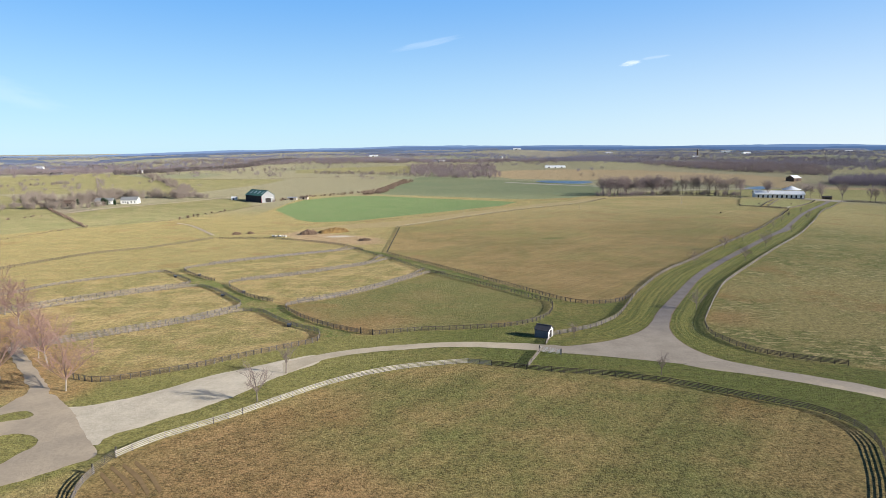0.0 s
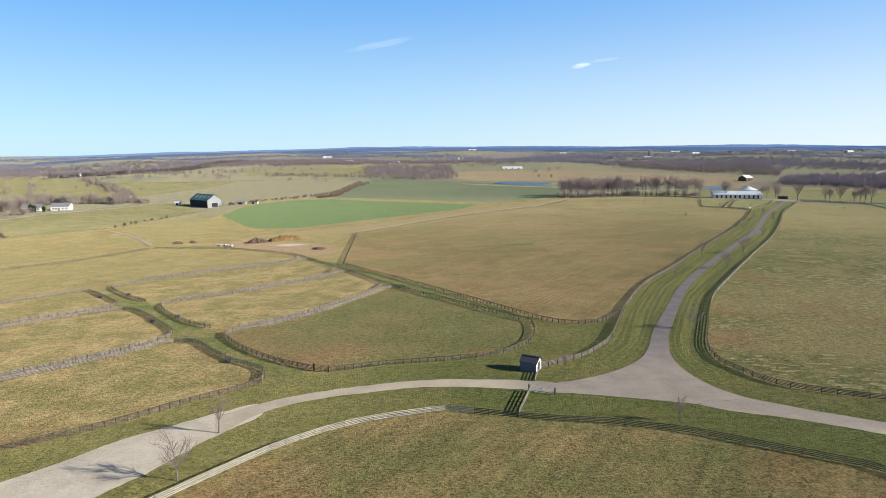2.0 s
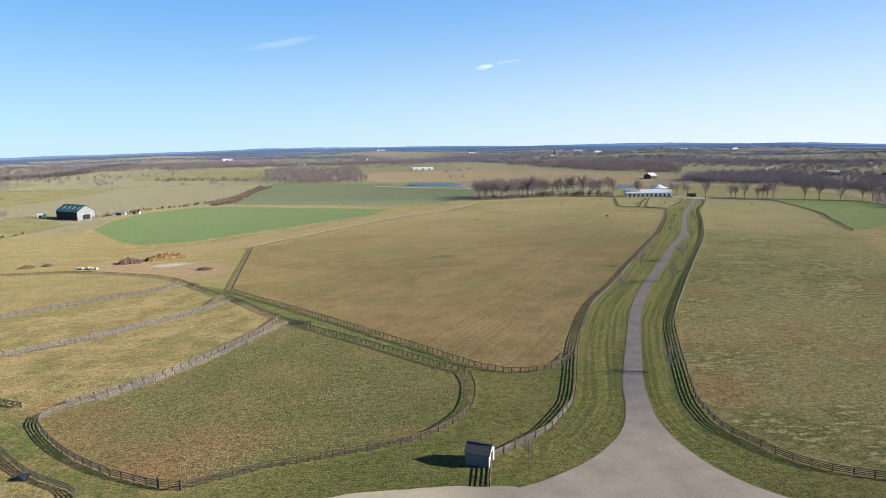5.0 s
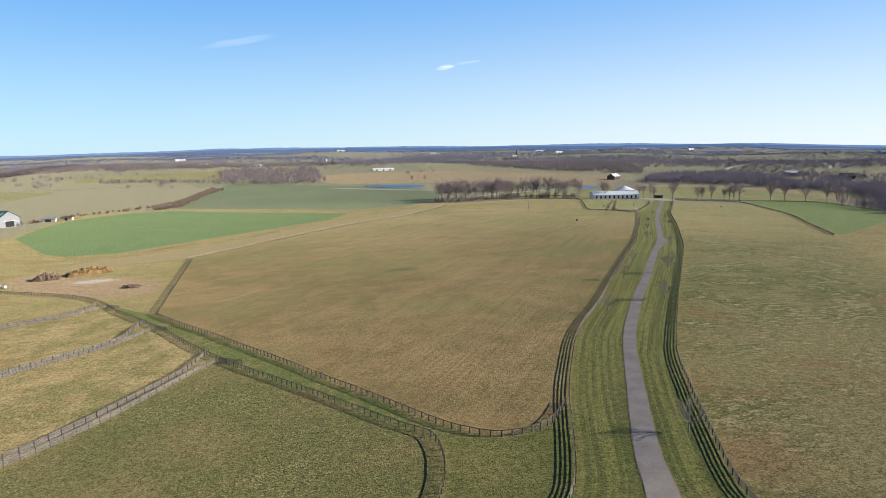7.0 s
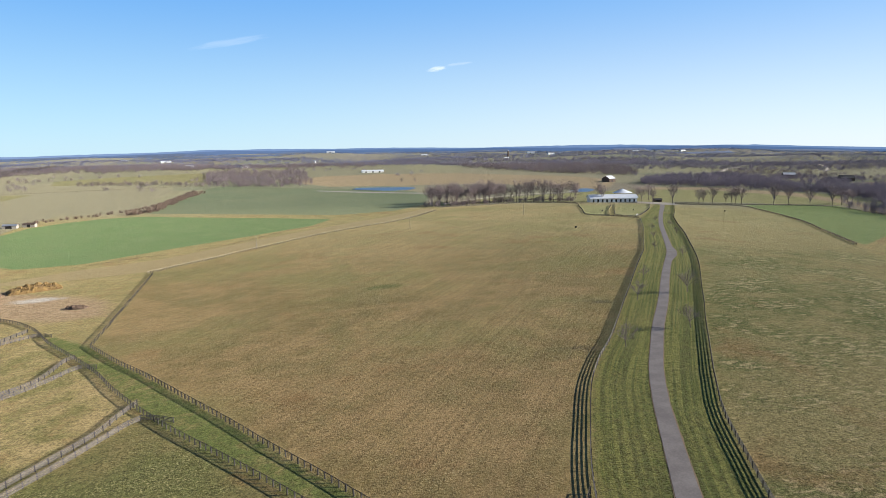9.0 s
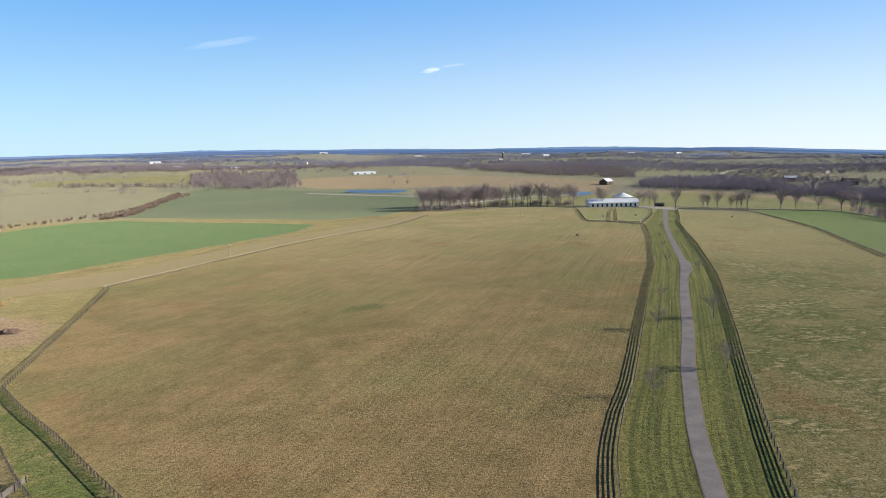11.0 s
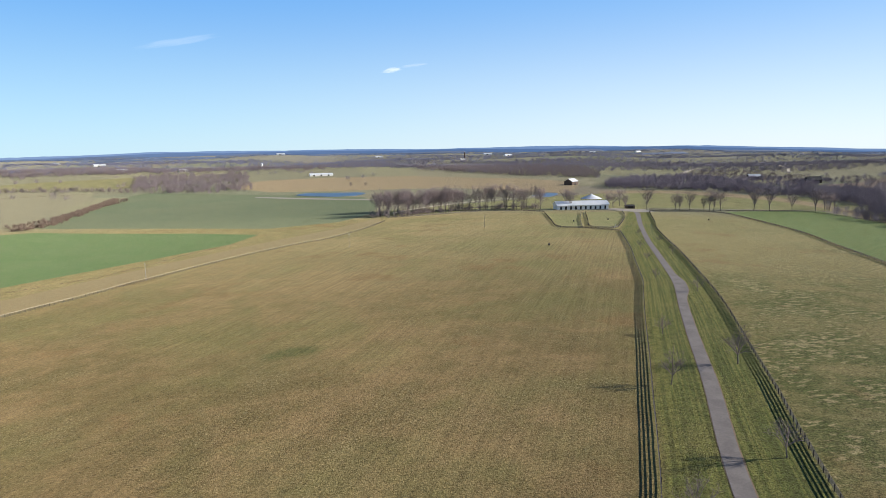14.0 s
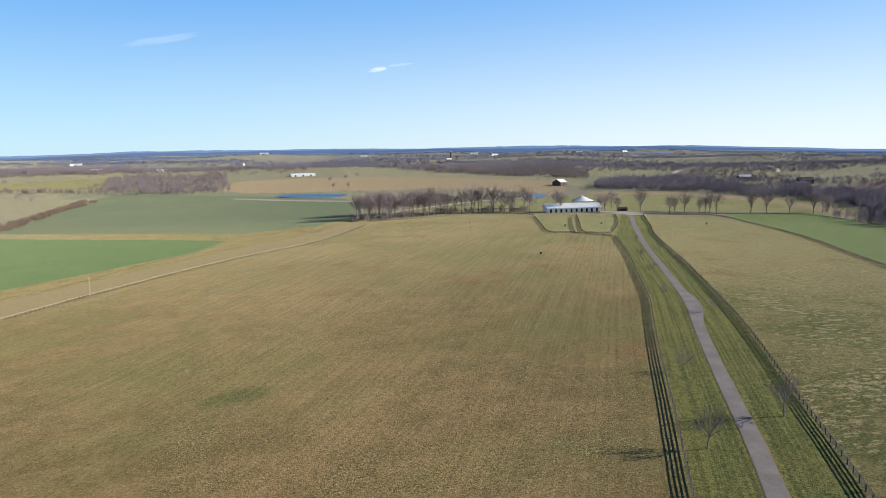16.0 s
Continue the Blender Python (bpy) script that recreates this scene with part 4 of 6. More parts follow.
# shaping helpers
class Shape:
    """Collects boxes, tubes and faces for one mesh."""

    def __init__(self):
        self.v, self.f = [], []

    def face(self, *points):
        n = len(self.v)
        self.v += [tuple(p) for p in points]
        self.f.append(tuple(range(n, n + len(points))))

    def box(self, x0, y0, z0, x1, y1, z1, bevel=0.0):
        bm = bmesh.new()
        bmesh.ops.create_cube(bm, size=1.0)
        bmesh.ops.scale(bm, vec=(x1 - x0, y1 - y0, z1 - z0), verts=bm.verts)
        bmesh.ops.translate(bm, vec=((x0 + x1) / 2, (y0 + y1) / 2, (z0 + z1) / 2), verts=bm.verts)
        if bevel:
            bmesh.ops.bevel(bm, geom=bm.edges, offset=bevel, segments=1, affect="EDGES")
        n = len(self.v)
        bm.verts.index_update()
        self.v += [tuple(p.co) for p in bm.verts]
        self.f += [tuple(n + p.index for p in q.verts) for q in bm.faces]
        bm.free()
        return self

    def tube(self, a, b, ra, rb, sides=6, cap=True):
        a, b = Vector(a), Vector(b)
        d = (b - a).normalized()
        u = d.orthogonal().normalized()
        w = d.cross(u)
        n = len(self.v)
        for p, r in ((a, ra), (b, rb)):
            for k in range(sides):
                t = 2 * math.pi * k / sides
                self.v.append(tuple(p + (u * math.cos(t) + w * math.sin(t)) * r))
        self.f += [(n + k, n + (k + 1) % sides, n + sides + (k + 1) % sides, n + sides + k) for k in range(sides)]
        if cap:
            self.f += [tuple(range(n + sides - 1, n - 1, -1)), tuple(range(n + sides, n + 2 * sides))]
        return self

    def slab(self, a, b, c, d, thick):
        """A flat plate on four corners, as thick as told, downwards along its normal."""
        a, b, c, d = (Vector(p) for p in (a, b, c, d))
        off = (b - a).cross(d - a).normalized() * -thick
        n = len(self.v)
        self.v += [tuple(p) for p in (a, b, c, d, a + off, b + off, c + off, d + off)]
        self.f += [tuple(n + i for i in q) for q in ((0, 1, 2, 3), (7, 6, 5, 4), (0, 4, 5, 1), (1, 5, 6, 2), (2, 6, 7, 3), (3, 7, 4, 0))]
        return self

    def mesh(self, name, mat):
        return mesh_from(name, self.v, self.f, mat)


def thing(name, label, category, x, y, turn=0.0, group="", z=None):
    ob = new(name)
    ob.matrix_basis = pose(x, y, lift(x, y) if z is None else z, 0, 0, turn)
    ob.empty_display_size = 0.3
    return tagged(ob, label, category, group)


def part(name, shape, mat, parent, label=""):
    me = shape.mesh(name, mat) if isinstance(shape, Shape) else shape
    ob = new(name, me)
    ob.parent = parent
    return tagged(ob, label)


# plank fences: posts 2.44 m apart, four boards nailed over two bays each
POST = Shape()
POST.box(-0.065, -0.065, -0.3, 0.065, 0.065, 1.10)
POST.face((-0.065, -0.065, 1.10), (0.065, -0.065, 1.10), (0.065, 0.065, 1.14), (-0.065, 0.065, 1.14))
POST_MESH = POST.mesh("post", M_POST)
BOARD = Shape().box(-0.015, -0.014, -0.064, 1.015, 0.014, 0.064)
BOARD_MESH, PALE_MESH, RAIL_MESH = BOARD.mesh("board", M_BOARD), BOARD.mesh("board", M_PALEBOARD), BOARD.mesh("board", M_RAIL)
BOARD_Z = (0.25, 0.51, 0.77, 1.03)


def fence(points, label, most=300, single=True, wire=False, pale=False, dark=False, side=1):
    """side: the boards are nailed to the left (1) or the right (-1) of the posts, as the line runs."""
    run = smooth(points, 1.75 if wire else 2.44)
    z = land(run[:, 0], run[:, 1])
    at = np.column_stack([run, z])
    ob = new("plank_fence")
    ob.location = at[0]
    tagged(ob, label, "fence", "plank fences of the farm")
    made = 0
    far_posts, far_boards = Shape(), Shape()
    for n, p in enumerate(at):
        nxt = at[min(n + 1, len(at) - 1)] - at[max(n - 1, 0)]
        turn = math.degrees(math.atan2(nxt[1], nxt[0]))
        jog = random.uniform(-0.03, 0.03)
        if single and n < most:
            o = new("post", POST_MESH)
            o.parent, o.matrix_basis = ob, pose(*(p - at[0] + (0, 0, jog)), random.uniform(-1.5, 1.5), random.uniform(-1.5, 1.5), turn) @ Matrix.Diagonal((1.35, 1.35, 1, 1) if wire else (1, 1, 1, 1))
        else:
            q = p - at[0]
            far_posts.box(q[0] - 0.065, q[1] - 0.065, q[2] - 0.2, q[0] + 0.065, q[1] + 0.065, q[2] + 1.12)
    n = 0
    while n < len(at) - 1:
        # over two bays where the line is straight, over one on bends
        m = min(n + 2, len(at) - 1)
        if m - n == 2:
            c = at[n + 1] - (at[n] + at[m]) / 2
            if math.hypot(c[0], c[1]) > 0.07:
                m = n + 1
        a, b = at[n] - at[0], at[m] - at[0]
        d = b - a
        length = float(np.linalg.norm(d))
        turn, rise = math.degrees(math.atan2(d[1], d[0])), math.degrees(math.asin(d[2] / length))
        for h in (BOARD_Z[-1:] if wire else BOARD_Z):
            sag = random.uniform(-0.012, 0.012)
            if single and made < most:
                o = new("board", RAIL_MESH if wire or dark else PALE_MESH if pale else BOARD_MESH)
                o.parent = ob
                o.matrix_basis = pose(a[0], a[1], a[2] + h + sag, 0, -rise, turn) @ Matrix.Translation((0, 0.08 * side, 0)) @ Matrix.Diagonal((length, 1, 1, 1))
                made += 1
            else:
                u = Vector((-d[1], d[0], 0)).normalized() * 0.08 * side
                pa, pb = Vector(a) + Vector((0, 0, h + sag)) + u, Vector(b) + Vector((0, 0, h + sag)) + u
                up = Vector((0, 0, 0.064))
                far_boards.slab(pa - up, pb - up, pb + up, pa + up, 0.028)
        n = m
    if wire:
        # woven wire below the one rail: level strands and upright ties
        web = Shape()
        for a, b in zip(at[:-1] - at[0], at[1:] - at[0]):
            a, b = Vector(a), Vector(b)
            for h in np.linspace(0.08, 0.94, 9):
                web.face(a + Vector((0, 0, h)), b + Vector((0, 0, h)), b + Vector((0, 0, h + 0.012)), a + Vector((0, 0, h + 0.012)))
            u = (b - a).normalized() * 0.007
            for s in np.linspace(0.03, 0.97, 17):
                q = a.lerp(b, s)
                web.face(q - u, q + u, q + u + Vector((0, 0, 0.96)), q - u + Vector((0, 0, 0.96)))
        part("wire_mesh", web, M_WIRE, ob, "dark woven wire netting")
    if far_posts.v:
        tagged(part("post_run", far_posts, M_POST, ob), kind="stuff")
    if far_boards.v:
        tagged(part("railing", far_boards, M_TANBOARD if pale and wire else M_PALEBOARD if pale else M_RAIL if wire else M_BOARD, ob), kind="stuff")
    return ob


PLANK = "weathered four-board plank fence"
WIRED = "dark one-rail post and wire fence"
fence(NEAR_FIELD, PLANK + " curving round the near hayfield", side=-1)
# one fence: its sunlit stretch is coloured paler, its shaded stretch darker
fence(NEAR_FIELD_LONG[:13], "pale four-board plank fence toned for sunlight, curving along the gravel road", pale=True, side=-1)
fence(NEAR_FIELD_LONG[12:], "four-board plank fence toned dark for shade, facing the junction", dark=True, side=-1)
# the unlit side of these boards is put in as a darker colour
fence(DRIVE_RIGHT[:10], "four-board plank fence toned dark for shade, rounding the junction", dark=True, side=-1)
fence(DRIVE_RIGHT[9:], PLANK + " bending along the drive", side=-1)
fence(DRIVE_RIGHT_FAR, PLANK + " along the drive up to the barn", side=-1)
fence(DRIVE_LEFT, PLANK + " running from the shed beside the drive")
fence(DRIVE_LEFT_FAR, PLANK + " between the big field and the drive")
fence(BIG_FIELD_NEAR, WIRED + " below the big field", wire=True)
fence(BIG_FIELD_SIDE, WIRED + " climbing past the manure heap", single=False, wire=True)
fence(BIG_FIELD_BACK, "pale one-rail post and wire fence behind the big field", single=False, wire=True, pale=True)
fence(LANE_SOUTH, WIRED + " round the lane", wire=True)
fence([(-191.8, 246.1), (-187.5, 269.6), (-184.6, 286.4), (-180.0, 303.5), (-171.5, 316.7), (-161.3, 328.3), (-151.9, 348.9), (-141.8, 370.8)], WIRED + " across the far pasture", single=False, wire=True)
fence(PAD_EAST_LEFT, PLANK + " with rounded corner round a paddock", side=-1)
fence(MID_SOUTH, PLANK + " along the gap between two paddocks")
fence(TOP_SOUTH, PLANK + " along the narrow gap between upper paddocks")
fence(BACK_SOUTH, PLANK + " along the gap below the far pasture", single=False)
fence(PAD_MID_LEFT, PLANK + " with rounded corner round the middle paddock", side=-1)
fence(PAD_TOP_LEFT, PLANK + " with rounded corner round the upper paddock", side=-1)
fence(PAD_A[:12], WIRED + " facing the gravel apron", wire=True)
fence(PAD_A[11:], PLANK + " round the paddock beside the gravel apron")
fence(PAD_B, PLANK + " rounding the corner of a small paddock")
fence(PAD_C, PLANK + " rounding the corner of the back paddock")
fence(GREEN_CORNER, PLANK + " between the pasture and the green field")
fence(YARD_LEFT, PLANK + " round a small paddock before the barn", single=False)
fence(YARD_LEFT_R, PLANK + " between the two barn paddocks", single=False)
fence(YARD_RIGHT, PLANK + " round the small paddock beside the drive", single=False)
fence(YARD_FRONT, PLANK + " linking the barn paddocks and the drive", single=False)
fence(SHED_GATE, PLANK + " from the shed to the gravel road")
fence(ROAD_STUB, PLANK + " from the gravel road to the hayfield")
fence(RIDGE_LINE, PLANK + " in front of the tree row", single=False)
fence(RIDGE_LINE2, PLANK + " behind the tree row", single=False)
fence([(404, 612), (452, 585), (493, 572), (521, 553), (510, 509), (487, 463)], WIRED + " below the barn trees", single=False, wire=True)


# bare winter trees
def bare_tree(seed, height, spread, twigs, twig_r, trunk_share=0.28, sides=6, leader=False):
    """Trunk and crown of a leafless tree: limbs, branches and twigs, ever thinner."""
    rnd = random.Random(seed)
    trunk, crown = Shape(), Shape()
    r0 = height * 0.0125 + 0.03
    top = Vector((rnd.uniform(-0.03, 0.03) * height, rnd.uniform(-0.03, 0.03) * height, height * trunk_share))
    trunk.tube((0, 0, -0.3), (0, 0, 0.12 * height * trunk_share), r0 * 1.5, r0, sides)
    trunk.tube((0, 0, 0.12 * height * trunk_share), top, r0, r0 * 0.82, sides)

    def grow(p, d, length, r, depth):
        bend = Vector((rnd.uniform(-1, 1), rnd.uniform(-1, 1), rnd.uniform(-0.3, 0.8))) * 0.22
        mid = p + d * length * 0.5
        d2 = (d + bend).normalized()
        end = mid + d2 * length * 0.5
        n = 5 if depth == 0 else (4 if depth == 1 else 3)
        crown.tube(p, mid, r, r * 0.75, n, False)
        crown.tube(mid, end, r * 0.75, max(r * 0.4, twig_r * 0.6), n, False)
        if depth >= 2:
            return
        count = (5, twigs)[depth]
        for i in range(count):
            t = rnd.uniform(0.3, 1.0)
            q = p.lerp(mid, t * 2) if t < 0.5 else mid.lerp(end, t * 2 - 1)
            side = Vector((rnd.gauss(0, 1), rnd.gauss(0, 1), rnd.gauss(0.35, 0.6))).normalized()
            nd = (d2 * (0.75 if depth == 0 else 0.6) + side * (0.7 if depth == 0 else 0.85)).normalized()
            grow(q, nd, length * rnd.uniform(0.4, 0.62), max(r * 0.5, twig_r), depth + 1)

    if leader:
        # one stem up through the crown, with limbs shorter towards its tip
        tip = top + Vector((rnd.uniform(-0.06, 0.06) * height, rnd.uniform(-0.06, 0.06) * height, height * 0.5))
        crown.tube(top, tip, r0 * 0.8, r0 * 0.3, 5, False)
        for i in range(15):
            f = (i + rnd.random()) / 15
            a = i * 2.4 + rnd.uniform(-0.4, 0.4)
            d = Vector((math.cos(a) * spread, math.sin(a) * spread, rnd.uniform(0.45, 1.0) + 0.7 * f)).normalized()
            grow(top.lerp(tip, f ** 0.8), d, height * (0.50 - 0.14 * f) * rnd.uniform(0.7, 1.1), r0 * rnd.uniform(0.3, 0.45), 0)
        return trunk, crown
    limbs = rnd.randint(7, 9)
    for i in range(limbs):
        a = 2 * math.pi * (i + rnd.uniform(-0.3, 0.3)) / limbs
        up = rnd.uniform(0.55, 1.5) if i else 3.0
        d = Vector((math.cos(a) * spread, math.sin(a) * spread, up)).normalized()
        start = Vector((0, 0, 0)).lerp(top, rnd.uniform(0.75, 1.0))
        grow(start, d, (height - start.z) * rnd.uniform(0.55, 0.8), r0 * rnd.uniform(0.4, 0.6), 0)
    grow(top, Vector((rnd.uniform(-0.1, 0.1), rnd.uniform(-0.1, 0.1), 1)), (height - top.z) * 0.8, r0 * 0.7, 0)
    return trunk, crown


def tree_kind(name, label, seed, height, spread, twigs, twig_r, bark, twig, share, group, leader=False):
    trunk, crown = bare_tree(seed, height, spread, twigs, twig_r, share, 6, leader)
    return name, label, trunk.mesh("trunk", bark), crown.mesh("crown", twig), group


def plant(kind, x, y, scale=1.0):
    name, label, trunk, crown, group = kind
    ob = thing(name, label, "tree", x, y, random.uniform(0, 360), group)
    ob.scale = (scale, scale, scale * random.uniform(0.94, 1.06))
    part("trunk", trunk, None, ob)
    part("crown", crown, None, ob)
    return ob


YOUNG = [tree_kind("young_tree", "young leafless tree planted in the mown verge", s, 5.8, 1.05, 7, 0.008, M_BARK, M_TWIG, 0.30, "trees along the drive") for s in (1, 2, 3)]
SPARSE = [tree_kind("sapling", "slender leafless sapling in rough grass beside the road", s, 5.0, 0.45, 2, 0.006, M_BARK, M_TWIG, 0.35, "saplings by the road") for s in (4, 5)]
WEST = [tree_kind("drive_tree", "pale-trunked leafless tree with reddish budding twigs", s, 10.5, 0.95, 15, 0.011, M_PALEBARK, M_BUD, 0.24, "trees lining the yard drive") for s in (6, 7, 8)]
ROW = [tree_kind("bare_tree", "tall leafless brown tree standing in the ridge row", s, 22, 0.62, 11, 0.026, M_BARK, M_ROWTWIG, 0.2, "tree row on the ridge", True) for s in (11, 12, 13, 14, 15)]
BARN = [tree_kind("bare_tree", "tall leafless tree beside the barn yard", s, 22, 0.4, 12, 0.026, M_BARK, M_ROWTWIG, 0.26, "trees round the barn yard") for s in (21, 22, 23)]

for n, (x, y, s) in enumerate(((97.6, 232.6, 1.0), (125.8, 269.2, 1.12), (148, 297.6, 0.8), (193, 353.4, 0.72), (215.8, 386, 0.7), (237.9, 417.6, 0.65), (270.7, 459.7, 0.65),
                               (120.7, 239.2, 1.15), (146.2, 272.3, 1.35), (191, 331, 0.85), (238, 395.7, 0.75), (259.7, 430, 0.7), (69.9, 163.1, 1.0))):
    plant(YOUNG[n % 3], x, y, s)
plant(SPARSE[0], 30.5, 136.6, 0.85)
plant(SPARSE[1], 41.7, 111.1, 0.95)
plant(SPARSE[0], -31.1, 114.7, 1.25)
plant(YOUNG[1], -32.4, 100.1, 1.15)
for n, (x, y, s) in enumerate(((-69.7, 106.6, 0.95), (-84.2, 123.6, 1.1), (-88.5, 127.4, 0.7), (-112.1, 155.2, 1.1), (-87, 113.6, 1.05), (-101, 131, 1.0), (-118, 152, 1.0), (-127, 171, 1.1), (-98, 139.5, 0.95))):
    plant(WEST[n % 3], x, y, s)

rnd = random.Random(5)
ridge = smooth([(172, 652), (195, 652), (224, 656), (258, 661), (290, 655), (318, 645)], 4.2)
for n, (x, y) in enumerate(ridge):
    plant(ROW[n % 5], x + rnd.uniform(-1.5, 1.5), y + rnd.uniform(-4, 5), rnd.uniform(0.68, 0.96) * (0.85 if n < 6 else 1.0))
for n in range(36):
    plant(ROW[n % 5], rnd.uniform(164, 250), rnd.uniform(660, 690), rnd.uniform(0.62, 0.86))
for n, (x, y) in enumerate(((337, 633.5), (374, 630), (381, 632), (386, 622), (399, 609), (420, 598), (424, 597), (433.5, 595), (446, 591.6), (450.7, 590.5), (455, 590),
                            (461, 587.8), (490.6, 579.7), (504.7, 575.5), (523.8, 569), (541, 560), (556, 563), (565, 565), (585, 575), (352, 664), (405, 655))):
    plant(BARN[n % 3], x, y, rnd.uniform(0.6, 0.98))


# woods, hedges and scrub that nobody could count
def thicket(name, label, spots, mat, spikes=16, wide=0.34):
    """Leafless growth at spots of (x, y, height, width): many thin spread limbs for each."""
    spots = np.array(spots, float)
    n = len(spots)
    r = np.random.RandomState(len(name) * 7 + n)
    base = np.column_stack([spots[:, :2], land(spots[:, 0], spots[:, 1])])
    base[:, 2] -= 0.3
    h, w = spots[:, 2], spots[:, 3]
    verts, faces = [], []
    total = 0
    for k in range(int(spikes * 2.2)):
        a = r.uniform(0, 2 * np.pi, n)
        out = np.sqrt(r.uniform(0.0, 1, n)) * w / 2
        lo = r.uniform(0.0, 0.5, n) * h
        hi = h * np.sqrt(np.clip(1 - (2 * out / w) ** 2 * 0.75, 0, 1)) * r.uniform(0.5, 1.0, n)
        foot = base + np.column_stack([np.cos(a) * out * 0.35, np.sin(a) * out * 0.35, lo])
        turn = r.uniform(-1.0, 1.0, n)
        tip = base + np.column_stack([np.cos(a + turn) * out, np.sin(a + turn) * out, np.maximum(hi, lo + 0.2 * h)])
        b = r.uniform(0, np.pi, n)
        half = 0.75 * wide * w / 9 * r.uniform(0.5, 1.3, n)
        s = np.column_stack([np.cos(b) * half, np.sin(b) * half, 0 * b])
        verts.append(np.stack([foot - s, foot + s, tip], 1).reshape(-1, 3))
        i = total + np.arange(n)[:, None] * 3
        faces.append(np.hstack([i, i + 1, i + 2]))
        total += 3 * n
    v, f = np.vstack(verts), np.vstack(faces)
    me = bpy.data.meshes.new(name)
    me.vertices.add(len(v))
    me.vertices.foreach_set("co", v.astype(np.float32).ravel())
    me.loops.add(f.size)
    me.loops.foreach_set("vertex_index", f.ravel().astype(np.int32))
    me.polygons.add(len(f))
    me.polygons.foreach_set("loop_start", (np.arange(len(f)) * 3).astype(np.int32))
    me.polygons.foreach_set("loop_total", np.full(len(f), 3, np.int32))
    me.update(calc_edges=True)
    me.materials.append(mat)
    return tagged(new(name, me), label, "woods", kind="stuff")


def along(points, gap, jitter, height, width, r):
    return [(x + r.uniform(-jitter, jitter), y + r.uniform(-jitter, jitter), height * r.uniform(0.6, 1.1), width * r.uniform(0.7, 1.2)) for x, y in smooth(points, gap)]


def filling(poly, gap, height, width, r):
    p = np.array(poly, float)
    lo, hi = p.min(0), p.max(0)
    count = int((hi[0] - lo[0]) * (hi[1] - lo[1]) / gap**2)
    x, y = r.uniform(lo[0], hi[0], count), r.uniform(lo[1], hi[1], count)
    keep = inside(x, y, p) > 0
    return [(a, b, height * r.uniform(0.65, 1.1), width * r.uniform(0.7, 1.2)) for a, b in zip(x[keep], y[keep])]


rs = np.random.RandomState(9)
CREEK = [(587, 936), (643, 973), (714, 991), (790, 976), (782, 902), (737, 816), (721, 764), (753, 743), (773, 719), (778, 687), (746, 613), (424, 388), (526, 493), (686, 687), (670, 749), (633, 824), (564, 889)]
RIGHTWOOD = [(570, 587), (708, 678), (791, 658), (794, 617), (450, 422), (489, 469), (503, 505)]
MIDWOOD = [(-57, 1123), (-75, 1452), (-22, 1491), (47, 1426), (118, 1457), (105, 1079), (28, 1073)]
FARBAND = [(452, 1469), (650, 1434), (777, 1291), (718, 1129), (672, 1064), (587, 1185), (498, 1353)]
FARBAND_L = [(-367, 1834), (-203, 1849), (106, 1685), (286, 1530), (268, 1435), (98, 1509), (-164, 1582), (-299, 1557)]
FARBAND_R = [(808, 1028), (955, 1100), (956, 909), (994, 785), (889, 719), (862, 799), (804, 882)]
HEDGE_GREEN = [(-89, 704), (-77, 736), (-73, 820), (-70, 931), (-63, 1032)]
ROW_WEST = [(-253, 1214), (-189, 1212), (-126, 1192), (-58, 1141)]
HEDGE_BACK = [(-354, 449), (-387, 530), (-391, 566)]
HOUSE_TREES = [(-401, 584), (-374, 581), (-351, 578), (-345, 601), (-338, 642), (-313, 639)]
CLUMP = [(-305, 638), (-299, 653), (-283, 651), (-268, 636)]
SHRUBS = [(-204, 469), (-200, 483), (-197, 499), (-192, 511), (-187, 524)]
HEDGE_L = [(-386, 582), (-323, 507), (-283, 460), (-247, 417)]
LINE_A = [(-518, 857), (-484, 930), (-463, 977)]
LINE_B = [(-470, 1054), (-374, 1057), (-284, 1088), (-200, 1118), (-88, 1147)]
BRUSH_A = [(-170, 604), (-157, 642), (-139, 673), (-119, 699), (-93, 751), (-74, 855), (-51, 1034)]
BRUSH_B = [(-333, 456), (-322, 478), (-310, 502)]
BAND_C = [(-539, 1138), (-516, 1235), (-439, 1313), (-379, 1356), (-314, 1400)]
ROW_D = [(-234, 1250), (-161, 1215), (-91, 1179), (-46, 1146)]
HOUSE_GROVE = [(-445, 645), (-404, 610), (-370, 594), (-345, 590), (-365, 640), (-372, 680), (-330, 656), (-290, 640)]
HOUSE_FRONT = [(-385, 545), (-362, 538), (-336, 534), (-322, 540), (-313, 556)]
FIELD_ROW = [(-640, 850), (-620, 902), (-600, 924), (-588, 966)]
FARM_LANE = [(-553, 1150), (-456, 1002), (-370, 857), (-300, 720), (-275, 660)]
TREE_BELT = [(-640, 1200), (-595, 1241), (-578, 1300), (-558, 1400), (-505, 1500), (-500, 1740), (-461, 1930)]
WEST_CORNER = [(-295, 690), (-278, 668), (-262, 650), (-250, 640)]
STRIP_ROW = [(-260, 1235), (-229, 1222), (-148, 1200), (-62, 1190)]
def clear_of(spots, *fields):
    p = np.array(spots)
    keep = np.all([inside(p[:, 0], p[:, 1], f) < -3 for f in fields], 0)
    return [s for s, ok in zip(spots, keep) if ok]


